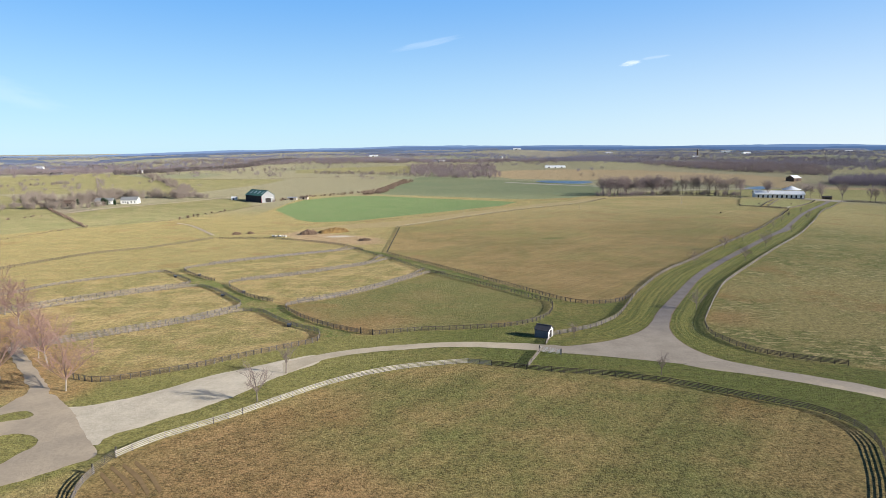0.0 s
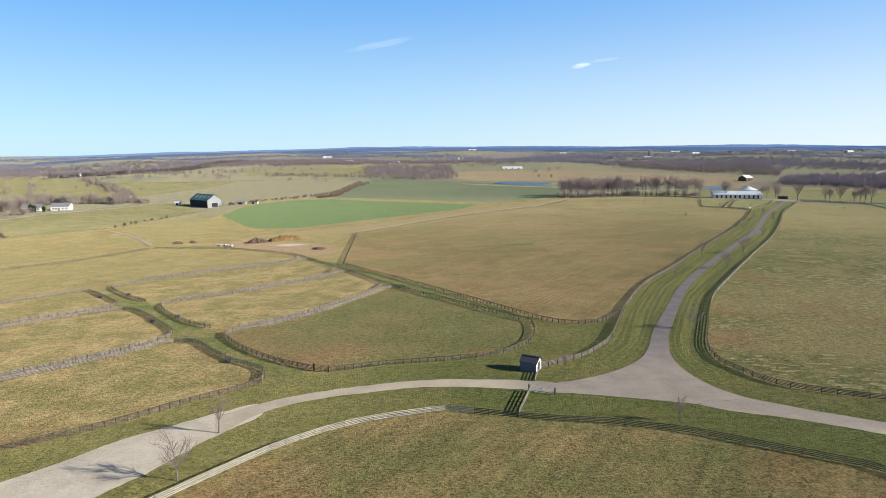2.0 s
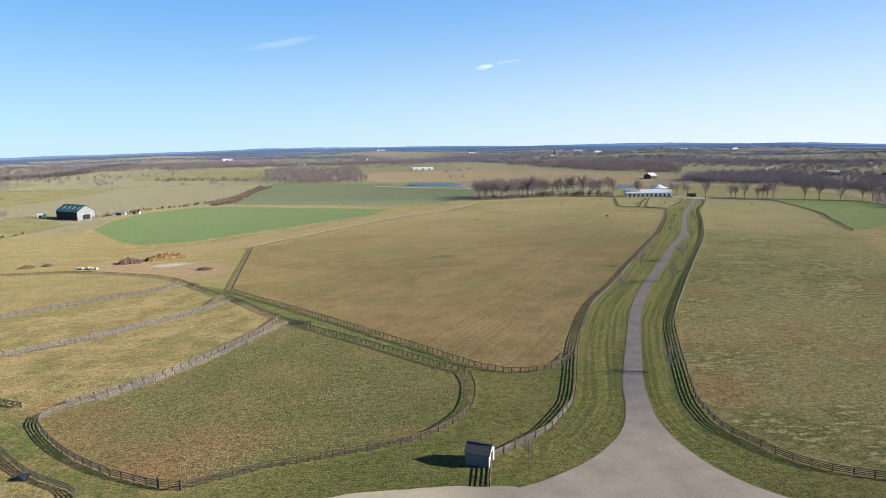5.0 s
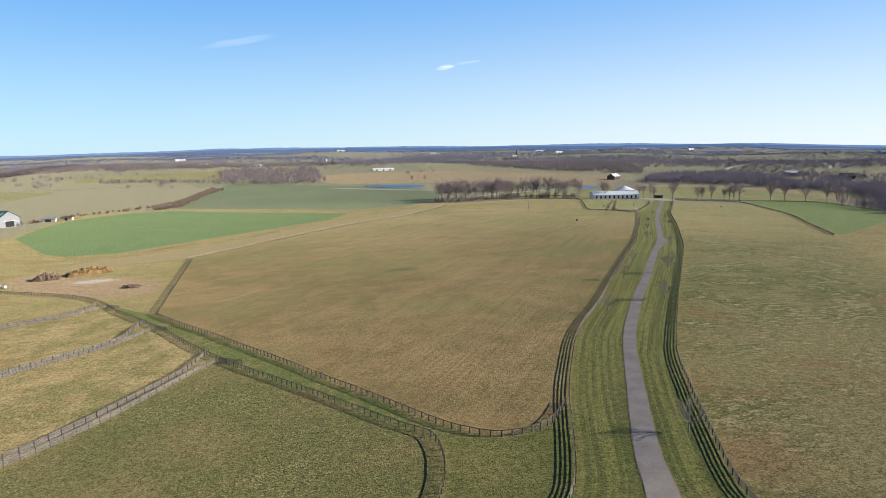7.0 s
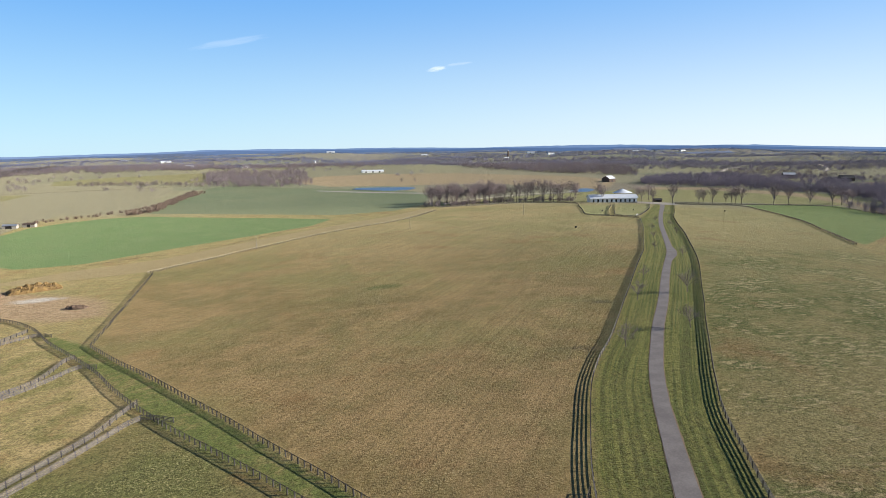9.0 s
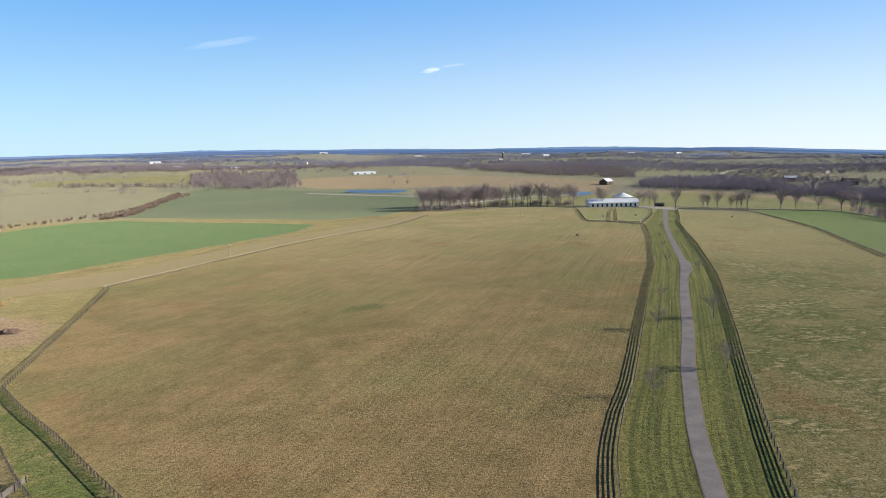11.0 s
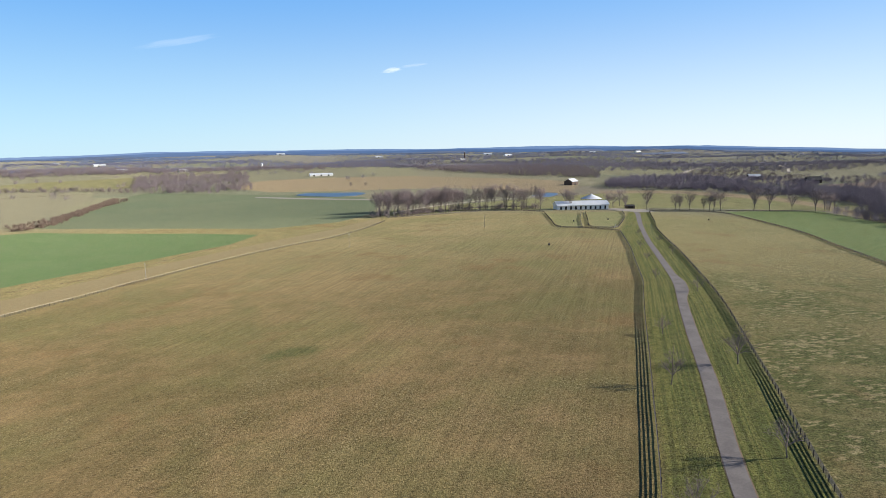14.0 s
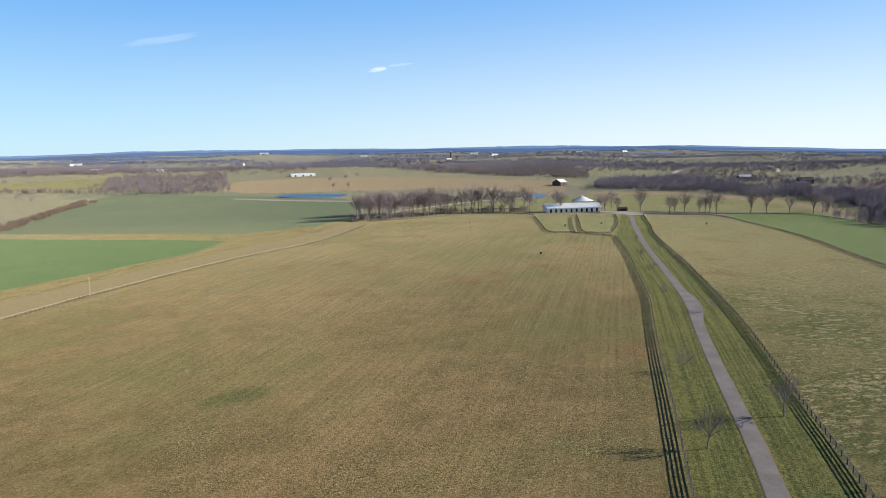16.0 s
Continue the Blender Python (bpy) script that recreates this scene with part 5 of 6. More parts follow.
WEST_LINE = [(-262.5, 357.1), (-257.4, 390.8), (-246.1, 420.2), (-227.2, 443.6), (-202.7, 465.7), (-190.6, 507.1), (-173.3, 572.6)]
RIDGE_BRUSH = [(166, 652), (200, 652), (250, 664), (292, 664), (318, 650)]
CROP_EDGE = [(-65.2, 455.0), (-54.1, 460.5), (-39.3, 470.0), (-8.0, 485.1), (9.3, 502.1), (34.6, 535.5), (59.2, 556.2)]
thicket("creek_woods", "dense leafless purple-brown woods along the creek", clear_of(filling(CREEK, 7, 16, 10, rs) + filling(RIGHTWOOD, 9, 15, 10, rs), TAN_EDGE, FAR_LAWN), M_CREEKWOOD, 72, 0.06)
thicket("hill_woods", "leafless woods beyond the green field", filling(MIDWOOD, 11, 15, 12, rs) + filling(FARBAND, 9, 14, 12, rs) + filling(FARBAND_L, 17, 13, 19, rs) + filling(FARBAND_R, 14, 9, 10, rs), M_WOOD, 60, 0.06)
thicket("hedgerow", "scrubby leafless hedgerow along the green field", along(HEDGE_GREEN, 2.5, 4, 5.5, 6, rs) + along(HEDGE_GREEN, 2.5, 7, 5, 6, rs) + along(BRUSH_A, 4, 4, 4.5, 5, rs), M_BRUSH, 40, 0.2)
thicket("field_trees", "scattered leafless trees along far field edges",
        along(ROW_WEST, 9, 5, 11, 9, rs) + along(STRIP_ROW, 8, 5, 10, 9, rs) + along(LINE_A, 30, 8, 7, 7, rs) + along(BAND_C, 9, 14, 11, 10, rs)
        + along(ROW_D, 10, 6, 10, 9, rs) + along(HEDGE_BACK, 8, 5, 7, 7, rs) + [(249, 1105, 12, 10), (271, 1104, 11, 9), (-189, 1241, 11, 10), (-171, 1251, 10, 9)], M_GROVE, 100, 0.05)
thicket("house_trees", "tall bare brown trees crowding round white farmhouses", along(HOUSE_TREES, 4, 8, 16, 11, rs) + along(HOUSE_GROVE, 5, 11, 16, 12, rs) + along(HOUSE_FRONT, 3.5, 4, 10, 9, rs) + along(CLUMP, 4, 8, 14, 11, rs), M_GROVE, 70, 0.10)
thicket("lane_trees", "bare brown trees lining a farm lane", along(FARM_LANE, 7, 8, 11, 10, rs) + along(FIELD_ROW, 7, 6, 9, 9, rs) + along(WEST_CORNER, 5, 7, 9, 9, rs), M_GROVE, 60, 0.12)
thicket("tree_belt", "dark belt of bare trees between far fields", along(TREE_BELT, 4.5, 9, 15, 13, rs) + along(TREE_BELT, 6, 20, 14, 13, rs), M_BELT, 40, 0.22)
thicket("field_hedge", "low dark hedge line between far fields", along(LINE_B, 4, 1, 1.6, 4, rs) + along(HEDGE_L, 2, 1, 3.0, 3.5, rs) + along(BRUSH_B, 5, 6, 2.5, 4, rs) + along(WEST_LINE, 3, 1.5, 1.3, 3, rs), M_BRUSH, 12, 0.6)
thicket("row_brush", "leafless undergrowth and low limbs beneath the ridge row", along(RIDGE_BRUSH, 2.2, 6, 9, 8, rs), M_ROWTWIG, 60, 0.07)
thicket("brush_line", "low brown brush along the green field edge", along(CROP_EDGE, 1.5, 0.7, 0.9, 2.2, rs), M_BRUSH, 14, 0.4)
thicket("shrub_row", "row of small dark shrubs in rough pasture", along(SHRUBS, 8, 1, 3.0, 3.0, rs), M_BRUSH, 60, 0.5)
thicket("evergreens", "dark green conifers beside the white house", [(-318, 570, 9, 5), (-314, 568, 8, 5), (-309, 573, 7, 4), (-345, 575, 7, 4), (-395, 590, 8, 5)], M_NEEDLE, 160, 0.7)


def far_country():
    """Belts of bare woods out to the skyline, wider and denser with distance."""
    r = np.random.RandomState(3)
    spots = []
    while len(spots) < 7000:
        d = 950 + 1100 * r.uniform()
        a = r.uniform(radians(-48), radians(66))
        x, y = d * math.sin(a), d * math.cos(a)
        belt = noise.fractal(Vector((x / 650, y / 190, 3.7)), 1.0, 2.0, 3)
        edge = -0.12 if x > 520 else 0.02
        if belt < edge + r.uniform(-0.05, 0.05) and r.uniform() > 0.03:
            continue
        if y < 1250 and -120 < x < 620:
            continue
        if x < -100 and d < 1420 and r.uniform() > 0.10:
            continue
        big = 1.0 if d < 1500 else 1.0 + (d - 1500) / 1000
        spots.append((x, y, r.uniform(7, 13) * (1.0 if d < 2500 else 0.8), 15 * big * r.uniform(0.8, 1.3)))
    spots = clear_of(spots, TAN_EDGE, FAR_LAWN)
    thicket("country_woods", "belts of leafless brown woodland beyond the western farms", [s for s in spots if s[0] < -60], M_WOOD, 24, 0.13)
    thicket("country_woods", "belts of leafless woodland tinted with haze in the middle distance", [s for s in spots if s[0] >= -60], M_FARWOOD, 23, 0.14)


def distant_belts(name, label, near, far, count, mat, seed):
    """Long wooded belts across far slopes: rounded banks of crowns, uneven on top, with a front and a back."""
    r = np.random.RandomState(seed)
    v, f = [], []
    for _ in range(count):
        d, a = r.uniform(near, far), r.uniform(radians(-50), radians(66))
        if noise.fractal(Vector((d * math.sin(a) / 900, d * math.cos(a) / 300, 8.1)), 1.0, 2.0, 3) < -0.12:
            continue
        way = -a + r.uniform(-0.35, 0.35)
        length, deep, tall = r.uniform(60, 480) * d / 2600, r.uniform(25, 70), r.uniform(7, 12)
        step = 7.0 * d / 2600
        n = max(3, int(length / step))
        for k in range(n + 1):
            s = (k / n - 0.5) * length
            x = d * math.sin(a) + s * math.cos(way) + r.uniform(-4, 4)
            y = d * math.cos(a) + s * math.sin(way) + 25 * math.sin(s / 170 + d)
            z = lift(x, y)
            h = tall * (0.03 + 0.97 * min(1, k / 3, (n - k) / 3)) * r.uniform(0.86, 1.06)
            u = Vector((x, y, 0)).normalized()
            i = len(v)
            for off, up in ((0, -2), (deep * 0.25, h * 0.55), (deep * 0.5, h), (deep * 0.8, h * 0.95), (deep, -2)):
                v.append((x + u.x * off, y + u.y * off, z + up))
            if k:
                f += [(i - 5 + q, i + q, i + q + 1, i - 4 + q) for q in range(4)]
    tagged(new(name, mesh_from(name, v, f, mat)), label, "woods", kind="stuff")


far_country()
distant_belts("blue_woods", "far woods tinted blue-grey for haze below the skyline", 2900, 4500, 70, M_HAZE, 32)


def hill_woods(name, label, near, far, count, mat, seed, edge):
    """Wooded belts over far hills, thinning to single crowns at their edges."""
    r = np.random.RandomState(seed)
    spots = []
    while len(spots) < count:
        d, a = math.sqrt(r.uniform(near**2, far**2)), r.uniform(radians(-50), radians(66))
        belt = noise.fractal(Vector((a * 3.2, d / 330, 5.3 + seed)), 1.0, 2.0, 4)
        if belt > edge - 0.10 * min(max(a / 0.3, 0), 1) + r.uniform(-0.08, 0.08) or r.uniform() < 0.02:
            spots.append((d * math.sin(a), d * math.cos(a), r.uniform(7, 12), r.uniform(9, 20) * d / 2000))
    thicket(name, label, spots, mat, 9, 0.36)


hill_woods("plum_woods", "distant woods tinted plum-grey for haze between far fields", 1650, 2900, 10500, M_PLUMWOOD, 31, -0.16)
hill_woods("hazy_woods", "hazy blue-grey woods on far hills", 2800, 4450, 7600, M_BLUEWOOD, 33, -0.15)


def skyline():
    """Backdrop ridges at the rim of the view, beyond the last woods; they glow blue for haze."""
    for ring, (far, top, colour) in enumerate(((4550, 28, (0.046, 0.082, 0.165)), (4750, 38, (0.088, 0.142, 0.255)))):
        k = material("glowing_haze_ridge", 1.0, 0.0, 0.0)
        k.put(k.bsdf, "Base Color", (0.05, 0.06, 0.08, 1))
        # haze is put in as flat blue emission
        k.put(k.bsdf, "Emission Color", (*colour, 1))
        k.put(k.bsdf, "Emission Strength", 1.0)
        v, f = [], []
        for n in range(361):
            a = radians(-75 + n * 0.5)
            z = top - 56 * min(max((-a - 0.05) / 0.50, 0), 1) - 48 * min(max((a - 0.72) / 0.30, 0), 1) + 9 * noise.fractal(Vector((n * 0.05, ring * 9.0, 0)), 1.0, 2.0, 4) + 2.2 * noise.noise(Vector((n * 0.9, 4.0, 0)))
            v += [(math.sin(a) * far, math.cos(a) * far, -60), (math.sin(a) * far, math.cos(a) * far, z), (math.sin(a) * (far + 60), math.cos(a) * (far + 60), -60)]
            if n:
                b = 3 * n
                f += [(b - 3, b, b + 1, b - 2), (b - 2, b + 1, b + 2, b - 1)]
        tagged(new("backdrop", mesh_from("backdrop", v, f, k.mat)), "glowing blue haze ridge standing in for the wooded skyline", "backdrop", kind="structure")


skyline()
thicket("barn_woods", "leafless trees closing round the creek barns", [(bx + rs.normal(0, 24), by + rs.normal(0, 18), 12 * rs.uniform(0.6, 1.0), 10 * rs.uniform(0.7, 1.2)) for bx, by in ((822, 884), (830, 790), (862, 812), (850, 905), (800, 800)) for _ in range(34)], M_CREEKWOOD, 60, 0.075)


# buildings
def gable_shell(ob, length, depth, eave, ridge, wall, roof_mat, over=0.35, gaps=(), wall_gable=None, ribs=0, wall_name="wall"):
    """Four walls with thickness, gables and a ribbed two-slope roof; length along x, front at y = 0.
    gaps: openings in the front wall as (x0, x1, top)."""
    t = 0.18
    front, x = Shape(), 0.0
    for a, b, top in sorted(gaps):
        front.box(x, 0, -0.4, a, t, eave)
        front.box(a, 0, top, b, t, eave)
        x = b
    front.box(x, 0, -0.4, length, t, eave)
    part("front_wall", front, wall, ob)
    part("back_wall", Shape().box(0, depth - t, -0.4, length, depth, eave), wall, ob)
    for name, x0 in (("gable_wall", t * 0.02), ("gable_wall", length - t * 1.02)):
        s = Shape()
        s.box(x0, t, -0.4, x0 + t, depth - t, eave)
        a = [(x0, 0.02, eave), (x0, depth - 0.02, eave), (x0, depth / 2, ridge - 0.08)]
        b = [(x0 + t, p[1], p[2]) for p in a]
        s.face(a[0], a[2], a[1])
        s.face(b[0], b[1], b[2])
        part(name, s, wall_gable or wall, ob)
    drop = (ridge - eave) / (depth / 2) * over
    roof = Shape()
    for side in (0, 1):
        y0 = -over if side == 0 else depth + over
        p = [(-over, y0, eave - drop), (length + over, y0, eave - drop), (length + over, depth / 2, ridge), (-over, depth / 2, ridge)]
        if side:
            p = [p[1], p[0], p[3], p[2]]
        roof.slab(*p, 0.09)
    part("roof", roof, roof_mat, ob)
    if ribs:
        seam = Shape()
        for n in range(ribs + 1):
            x = -over + (length + 2 * over) * n / ribs
            for y0 in (-over, depth + over):
                seam.slab((x - 0.04, y0, eave - drop + 0.06), (x + 0.04, y0, eave - drop + 0.06), (x + 0.04, depth / 2, ridge + 0.06), (x - 0.04, depth / 2, ridge + 0.06), 0.05)
        part("roof_seams", seam, roof_mat, ob)
    part("ridge_cap", Shape().box(-over, depth / 2 - 0.22, ridge - 0.03, length + over, depth / 2 + 0.22, ridge + 0.07), roof_mat, ob)


def build_shed():
    ob = thing("garden_shed", "small light-sided shed toned grey for shade, dark shingle roof, beside the fence", "shed", 21.5, 138.1, -32.5)
    L, D, E, R = 3.4, 2.9, 1.88, 2.78
    base = min(lift(21.5, 138), lift(24.5, 136), lift(26.2, 139))
    ob.location.z = base + 0.12
    # long walls take the shaded tone, gables stay white
    gable_shell(ob, L, D, E, R, M_SIDING, M_SHINGLE, 0.16, (), M_WHITE)
    for n in range(11):
        part("siding_board", Shape().box(0.02, -0.022, n * 0.17 + 0.02, L - 0.02, -0.002, n * 0.17 + 0.165), M_SIDING, ob)
    for n in range(7):
        s = Shape()
        for side in (0, 1):
            y0, y1 = (D / 2) * n / 7 - 0.17, (D / 2) * (n + 1) / 7 - 0.12
            k = (R - E) / (D / 2)
            if side == 0:
                s.slab((-0.17, y0, E + y0 * k + 0.05), (L + 0.17, y0, E + y0 * k + 0.05), (L + 0.17, y1, E + y1 * k + 0.03), (-0.17, y1, E + y1 * k + 0.03), 0.03)
            else:
                s.slab((L + 0.17, D - y0, E + y0 * k + 0.05), (-0.17, D - y0, E + y0 * k + 0.05), (-0.17, D - y1, E + y1 * k + 0.03), (L + 0.17, D - y1, E + y1 * k + 0.03), 0.03)
        part("shingle_course", s, M_SHINGLE, ob)
    door = part("door", Shape().box(L + 0.005, 0.95, 0.05, L + 0.05, 1.95, 1.82), M_DARK, ob, "dark shed door in white trim")
    for z0, z1, y0, y1 in ((0.05, 1.86, 0.85, 0.95), (0.05, 1.86, 1.95, 2.05), (1.82, 1.92, 0.85, 2.05)):
        part("door_trim", Shape().box(L + 0.005, y0, z0, L + 0.06, y1, z1), M_WHITE, ob)
    part("handle", Shape().box(L + 0.05, 1.05, 0.95, L + 0.09, 1.10, 1.10), M_TUB, door)
    for y in (0.0, D - 0.1):
        part("corner_trim", Shape().box(L + 0.005, y, 0.0, L + 0.04, y + 0.1, E), M_WHITE, ob)
    part("gable_vent", Shape().box(L + 0.005, D / 2 - 0.2, 2.05, L + 0.04, D / 2 + 0.2, 2.35), M_DARK, ob)
    part("skid", Shape().box(0.1, 0.2, -0.5, L - 0.1, 0.4, -0.02).box(0.1, D - 0.4, -0.5, L - 0.1, D - 0.2, -0.02), M_POST, ob)


build_shed()


def build_horse_barn():
    ob = thing("horse_barn", "long low white horse barn with dark stall doors", "barn", 324.5, 633.5, -13.1)
    L, D, E, R = 46.0, 12.0, 4.1, 7.0
    gaps = [(2.2 + 4.45 * n, 3.9 + 4.45 * n, 2.8) for n in range(10)]
    gable_shell(ob, L, D, E, R, M_WHITE, M_TIN, 0.9, gaps, ribs=40)
    # the shade within the barn is put in as a near-black wall
    part("inner_wall", Shape().box(0.3, 4.2, -0.3, L - 0.3, 4.35, E - 0.05), M_DARK, ob)
    for a, b, top in gaps:
        d = part("stall_door", Shape().box(a + 0.05, 0.24, 0.0, b - 0.05, 0.30, 1.35), M_BLACK, ob, "black lower stall door")
        for z in (0.12, 1.1):
            part("brace", Shape().box(a + 0.08, 0.20, z, b - 0.08, 0.24, z + 0.12), M_POST, d)
        part("lintel", Shape().box(a - 0.1, -0.04, top, b + 0.1, -0.005, top + 0.14), M_WHITE, ob)
    part("end_door", Shape().box(L + 0.01, 4.4, 0.0, L + 0.06, 7.6, 3.2), M_BLACK, ob, "black sliding end door")
    part("foundation", Shape().box(-0.1, -0.1, -1.5, L + 0.1, D + 0.1, -0.1), M_GREYWALL, ob)


build_horse_barn()


def build_pavilion():
    ob = thing("round_pavilion", "round pavilion with a white conical metal roof", "pavilion", 373.5, 655, 0)
    r, e, h, n = 9.8, 7.8, 11.6, 16
    for k in range(n):
        a0, a1 = 2 * math.pi * k / n, 2 * math.pi * (k + 1) / n
        s = Shape()
        s.slab((math.cos(a0) * r, math.sin(a0) * r, e), (math.cos(a1) * r, math.sin(a1) * r, e), (math.cos(a1) * 0.5, math.sin(a1) * 0.5, h), (math.cos(a0) * 0.5, math.sin(a0) * 0.5, h), 0.1)
        part("roof_panel", s, M_TIN, ob)
        part("post", Shape().tube((math.cos(a0) * (r - 0.7), math.sin(a0) * (r - 0.7), -1), (math.cos(a0) * (r - 0.7), math.sin(a0) * (r - 0.7), e), 0.14, 0.14, 6), M_POST, ob)
        q = r - 0.75
        part("wall_panel", Shape().slab((math.cos(a0) * q, math.sin(a0) * q, -1), (math.cos(a1) * q, math.sin(a1) * q, -1), (math.cos(a1) * q, math.sin(a1) * q, 4.2), (math.cos(a0) * q, math.sin(a0) * q, 4.2), 0.08), M_BLACK, ob)
    part("finial", Shape().tube((0, 0, h - 0.2), (0, 0, h + 0.7), 0.55, 0.1, 10), M_TIN, ob)


build_pavilion()


def build_green_barn():
    ob = thing("tobacco_barn", "tall black barn with a green metal roof and grey gable", "barn", -198.7, 614.4, -41.5)
    L, D, E, R = 28.7, 14.8, 6.6, 11.4
    gable_shell(ob, L, D, E, R, M_BLACK, M_GREENTIN, 0.5, (), M_PALEGREY, ribs=24)
    k = (R - E) / (D / 2)
    for n in range(4):
        x = 5.0 + 6.6 * n
        part("skylight", Shape().slab((x, 2.2, E + 2.2 * k + 0.14), (x + 1.5, 2.2, E + 2.2 * k + 0.14), (x + 1.5, 5.6, E + 5.6 * k + 0.14), (x, 5.6, E + 5.6 * k + 0.14), 0.05), M_LIGHTPANEL, ob)
    part("corner_trim", Shape().box(L - 0.9, -0.06, 0, L + 0.02, -0.004, E), M_RED, ob, "red corner boards")
    part("gable_door", Shape().box(L + 0.01, 4.4, 0, L + 0.10, 10.4, 4.0), M_DARK, ob, "dark wide gable doorway")
    part("door_rail", Shape().box(L + 0.02, 2.0, 4.05, L + 0.16, 12.8, 4.3), M_STEEL, ob)
    for x in (6, 15, 24):
        part("vent_door", Shape().box(x - 0.6, -0.06, 0.4, x + 0.6, -0.004, E - 0.8), M_BLACK, ob)


build_green_barn()


def plain_building(name, label, category, x, y, turn, L, D, E, R, wall, roof, doors=(), windows=()):
    ob = thing(name, label, category, x, y, turn)
    gable_shell(ob, L, D, E, R, wall, roof, 0.35)
    for a, b, top in doors:
        part("door", Shape().box(a, -0.08, 0, b, -0.004, top), M_DARK, ob)
    for a, b, z0, z1 in windows:
        w = part("window", Shape().box(a - 0.08, -0.06, z0 - 0.08, b + 0.08, -0.004, z1 + 0.08), M_WHITE, ob)
        part("pane", Shape().box(a, -0.075, z0, b, -0.065, z1), M_GLASS, w)
    return ob


plain_building("farmhouse", "low white farmhouse among bare trees", "house", -330, 577, 3, 16, 8, 3.2, 5.6, M_WHITE, M_GREYWALL, ((7, 8.1, 2.1),), ((2, 3.3, 1, 2.2), (4.6, 5.9, 1, 2.2), (10, 11.3, 1, 2.2), (13, 14.3, 1, 2.2)))
plain_building("farmhouse", "white farmhouse with pale roof beside conifers", "house", -307, 580, 8, 15, 9, 3.6, 6.4, M_WHITE, M_GREYWALL, ((6, 7.1, 2.1),), ((1.6, 2.9, 1, 2.3), (3.8, 5.1, 1, 2.3), (9, 10.3, 1, 2.3), (12, 13.3, 1, 2.3)))
plain_building("old_shed", "small brown wooden shed near the farmhouse", "shed", -347, 556, 12, 8, 6, 3.4, 5.4, M_BROWN, M_BROWN, ((3, 5, 2.4),))
plain_building("chicken_barn", "long white barn beyond the pond", "barn", 226, 1352, 0, 44, 12, 3.4, 5.5, M_WHITE, M_TIN, ((6, 9, 2.8), (20, 23, 2.8), (34, 37, 2.8)))
plain_building("field_barn", "dark barn with a white metal roof in the valley", "barn", 549.3, 958.1, 25, 17, 14, 5.5, 9.5, M_BROWN, M_TIN, ((6, 10, 3.8),))
plain_building("dark_barn", "dark weathered barn with a tin roof among creek woods", "barn", 835, 902, -30, 18, 11, 4.6, 8.0, M_BROWN, M_TIN, ((9, 13, 4),))
plain_building("dark_barn", "dark barn with a black roof on the far bank", "barn", 842, 806, -28, 19, 12, 5, 9, M_BROWN, M_BLACK, ((7, 11, 4),))
plain_building("run_in_shed", "low dark run-in shed beside the drive", "shed", 392, 628, -15, 8, 4, 2.4, 3.3, M_BROWN, M_BLACK, ((1.5, 6.5, 2.0),))
plain_building("equipment_shed", "low pale shed beside the tobacco barn", "shed", -160, 628, 0, 9, 5, 2.2, 3.0, M_POLE, M_STEEL, ((2, 6, 2.2),))
plain_building("equipment_shed", "tan lean-to shed with a brown roof by the barn", "shed", -149, 634, -4, 8, 5, 2.2, 3.0, M_POLE, M_BROWN, ((3, 5, 2.2),))
plain_building("stock_shed", "small white shed near the tobacco barn", "shed", -216, 622, 0, 5, 4, 2.4, 3.4, M_WHITE, M_TIN, ((1.5, 3, 2.0),))
FAR_SITES = ((-650, 1300, 24, 1), (-842, 1262, 20, 0), (-775, 1212, 26, 0), (-147, 1727, 30, 1), (-10, 1640, 26, 1), (160, 1755, 22, 1), (205, 1880, 34, 1), (168, 1880, 26, 1),
             (-273, 2308, 40, 1), (-15, 1866, 30, 1), (40, 1850, 24, 1), (-455, 2634, 36, 1), (908, 2236, 30, 1), (1180, 2420, 40, 1), (700, 2650, 36, 1), (1500, 2300, 32, 1), (1750, 2500, 46, 1),
             (-900, 2300, 34, 1), (330, 2900, 44, 1), (1400, 3100, 50, 1), (2050, 2700, 44, 1), (-1100, 1650, 30, 1))
for n, (x, y, size, light) in enumerate(FAR_SITES):
    plain_building("far_barn", "white barn far across the countryside" if light else "grey barn far across the countryside", "barn", x, y, (n * 37) % 50 - 25,
                   size * 0.8, size * 0.36, size * 0.11, size * 0.19, M_WHITE if light else M_GREYWALL, M_TIN if light else M_BLACK, ((size * 0.25, size * 0.4, size * 0.08),))


def build_silo(x, y, h, r, label, mat):
    ob = thing("silo", label, "silo", x, y)
    part("barrel", Shape().tube((0, 0, -1), (0, 0, h), r, r, 18), mat, ob)
    part("dome", Shape().tube((0, 0, h), (0, 0, h + r * 0.6), r, r * 0.55, 18).tube((0, 0, h + r * 0.6), (0, 0, h + r * 0.8), r * 0.55, 0.1, 18), M_TIN, ob)


build_silo(192, 1990, 17, 3, "tall white farm silo on the far rise", M_WHITE)
build_silo(970, 2350, 24, 2.6, "dark tall silo on the skyline", M_BROWN)


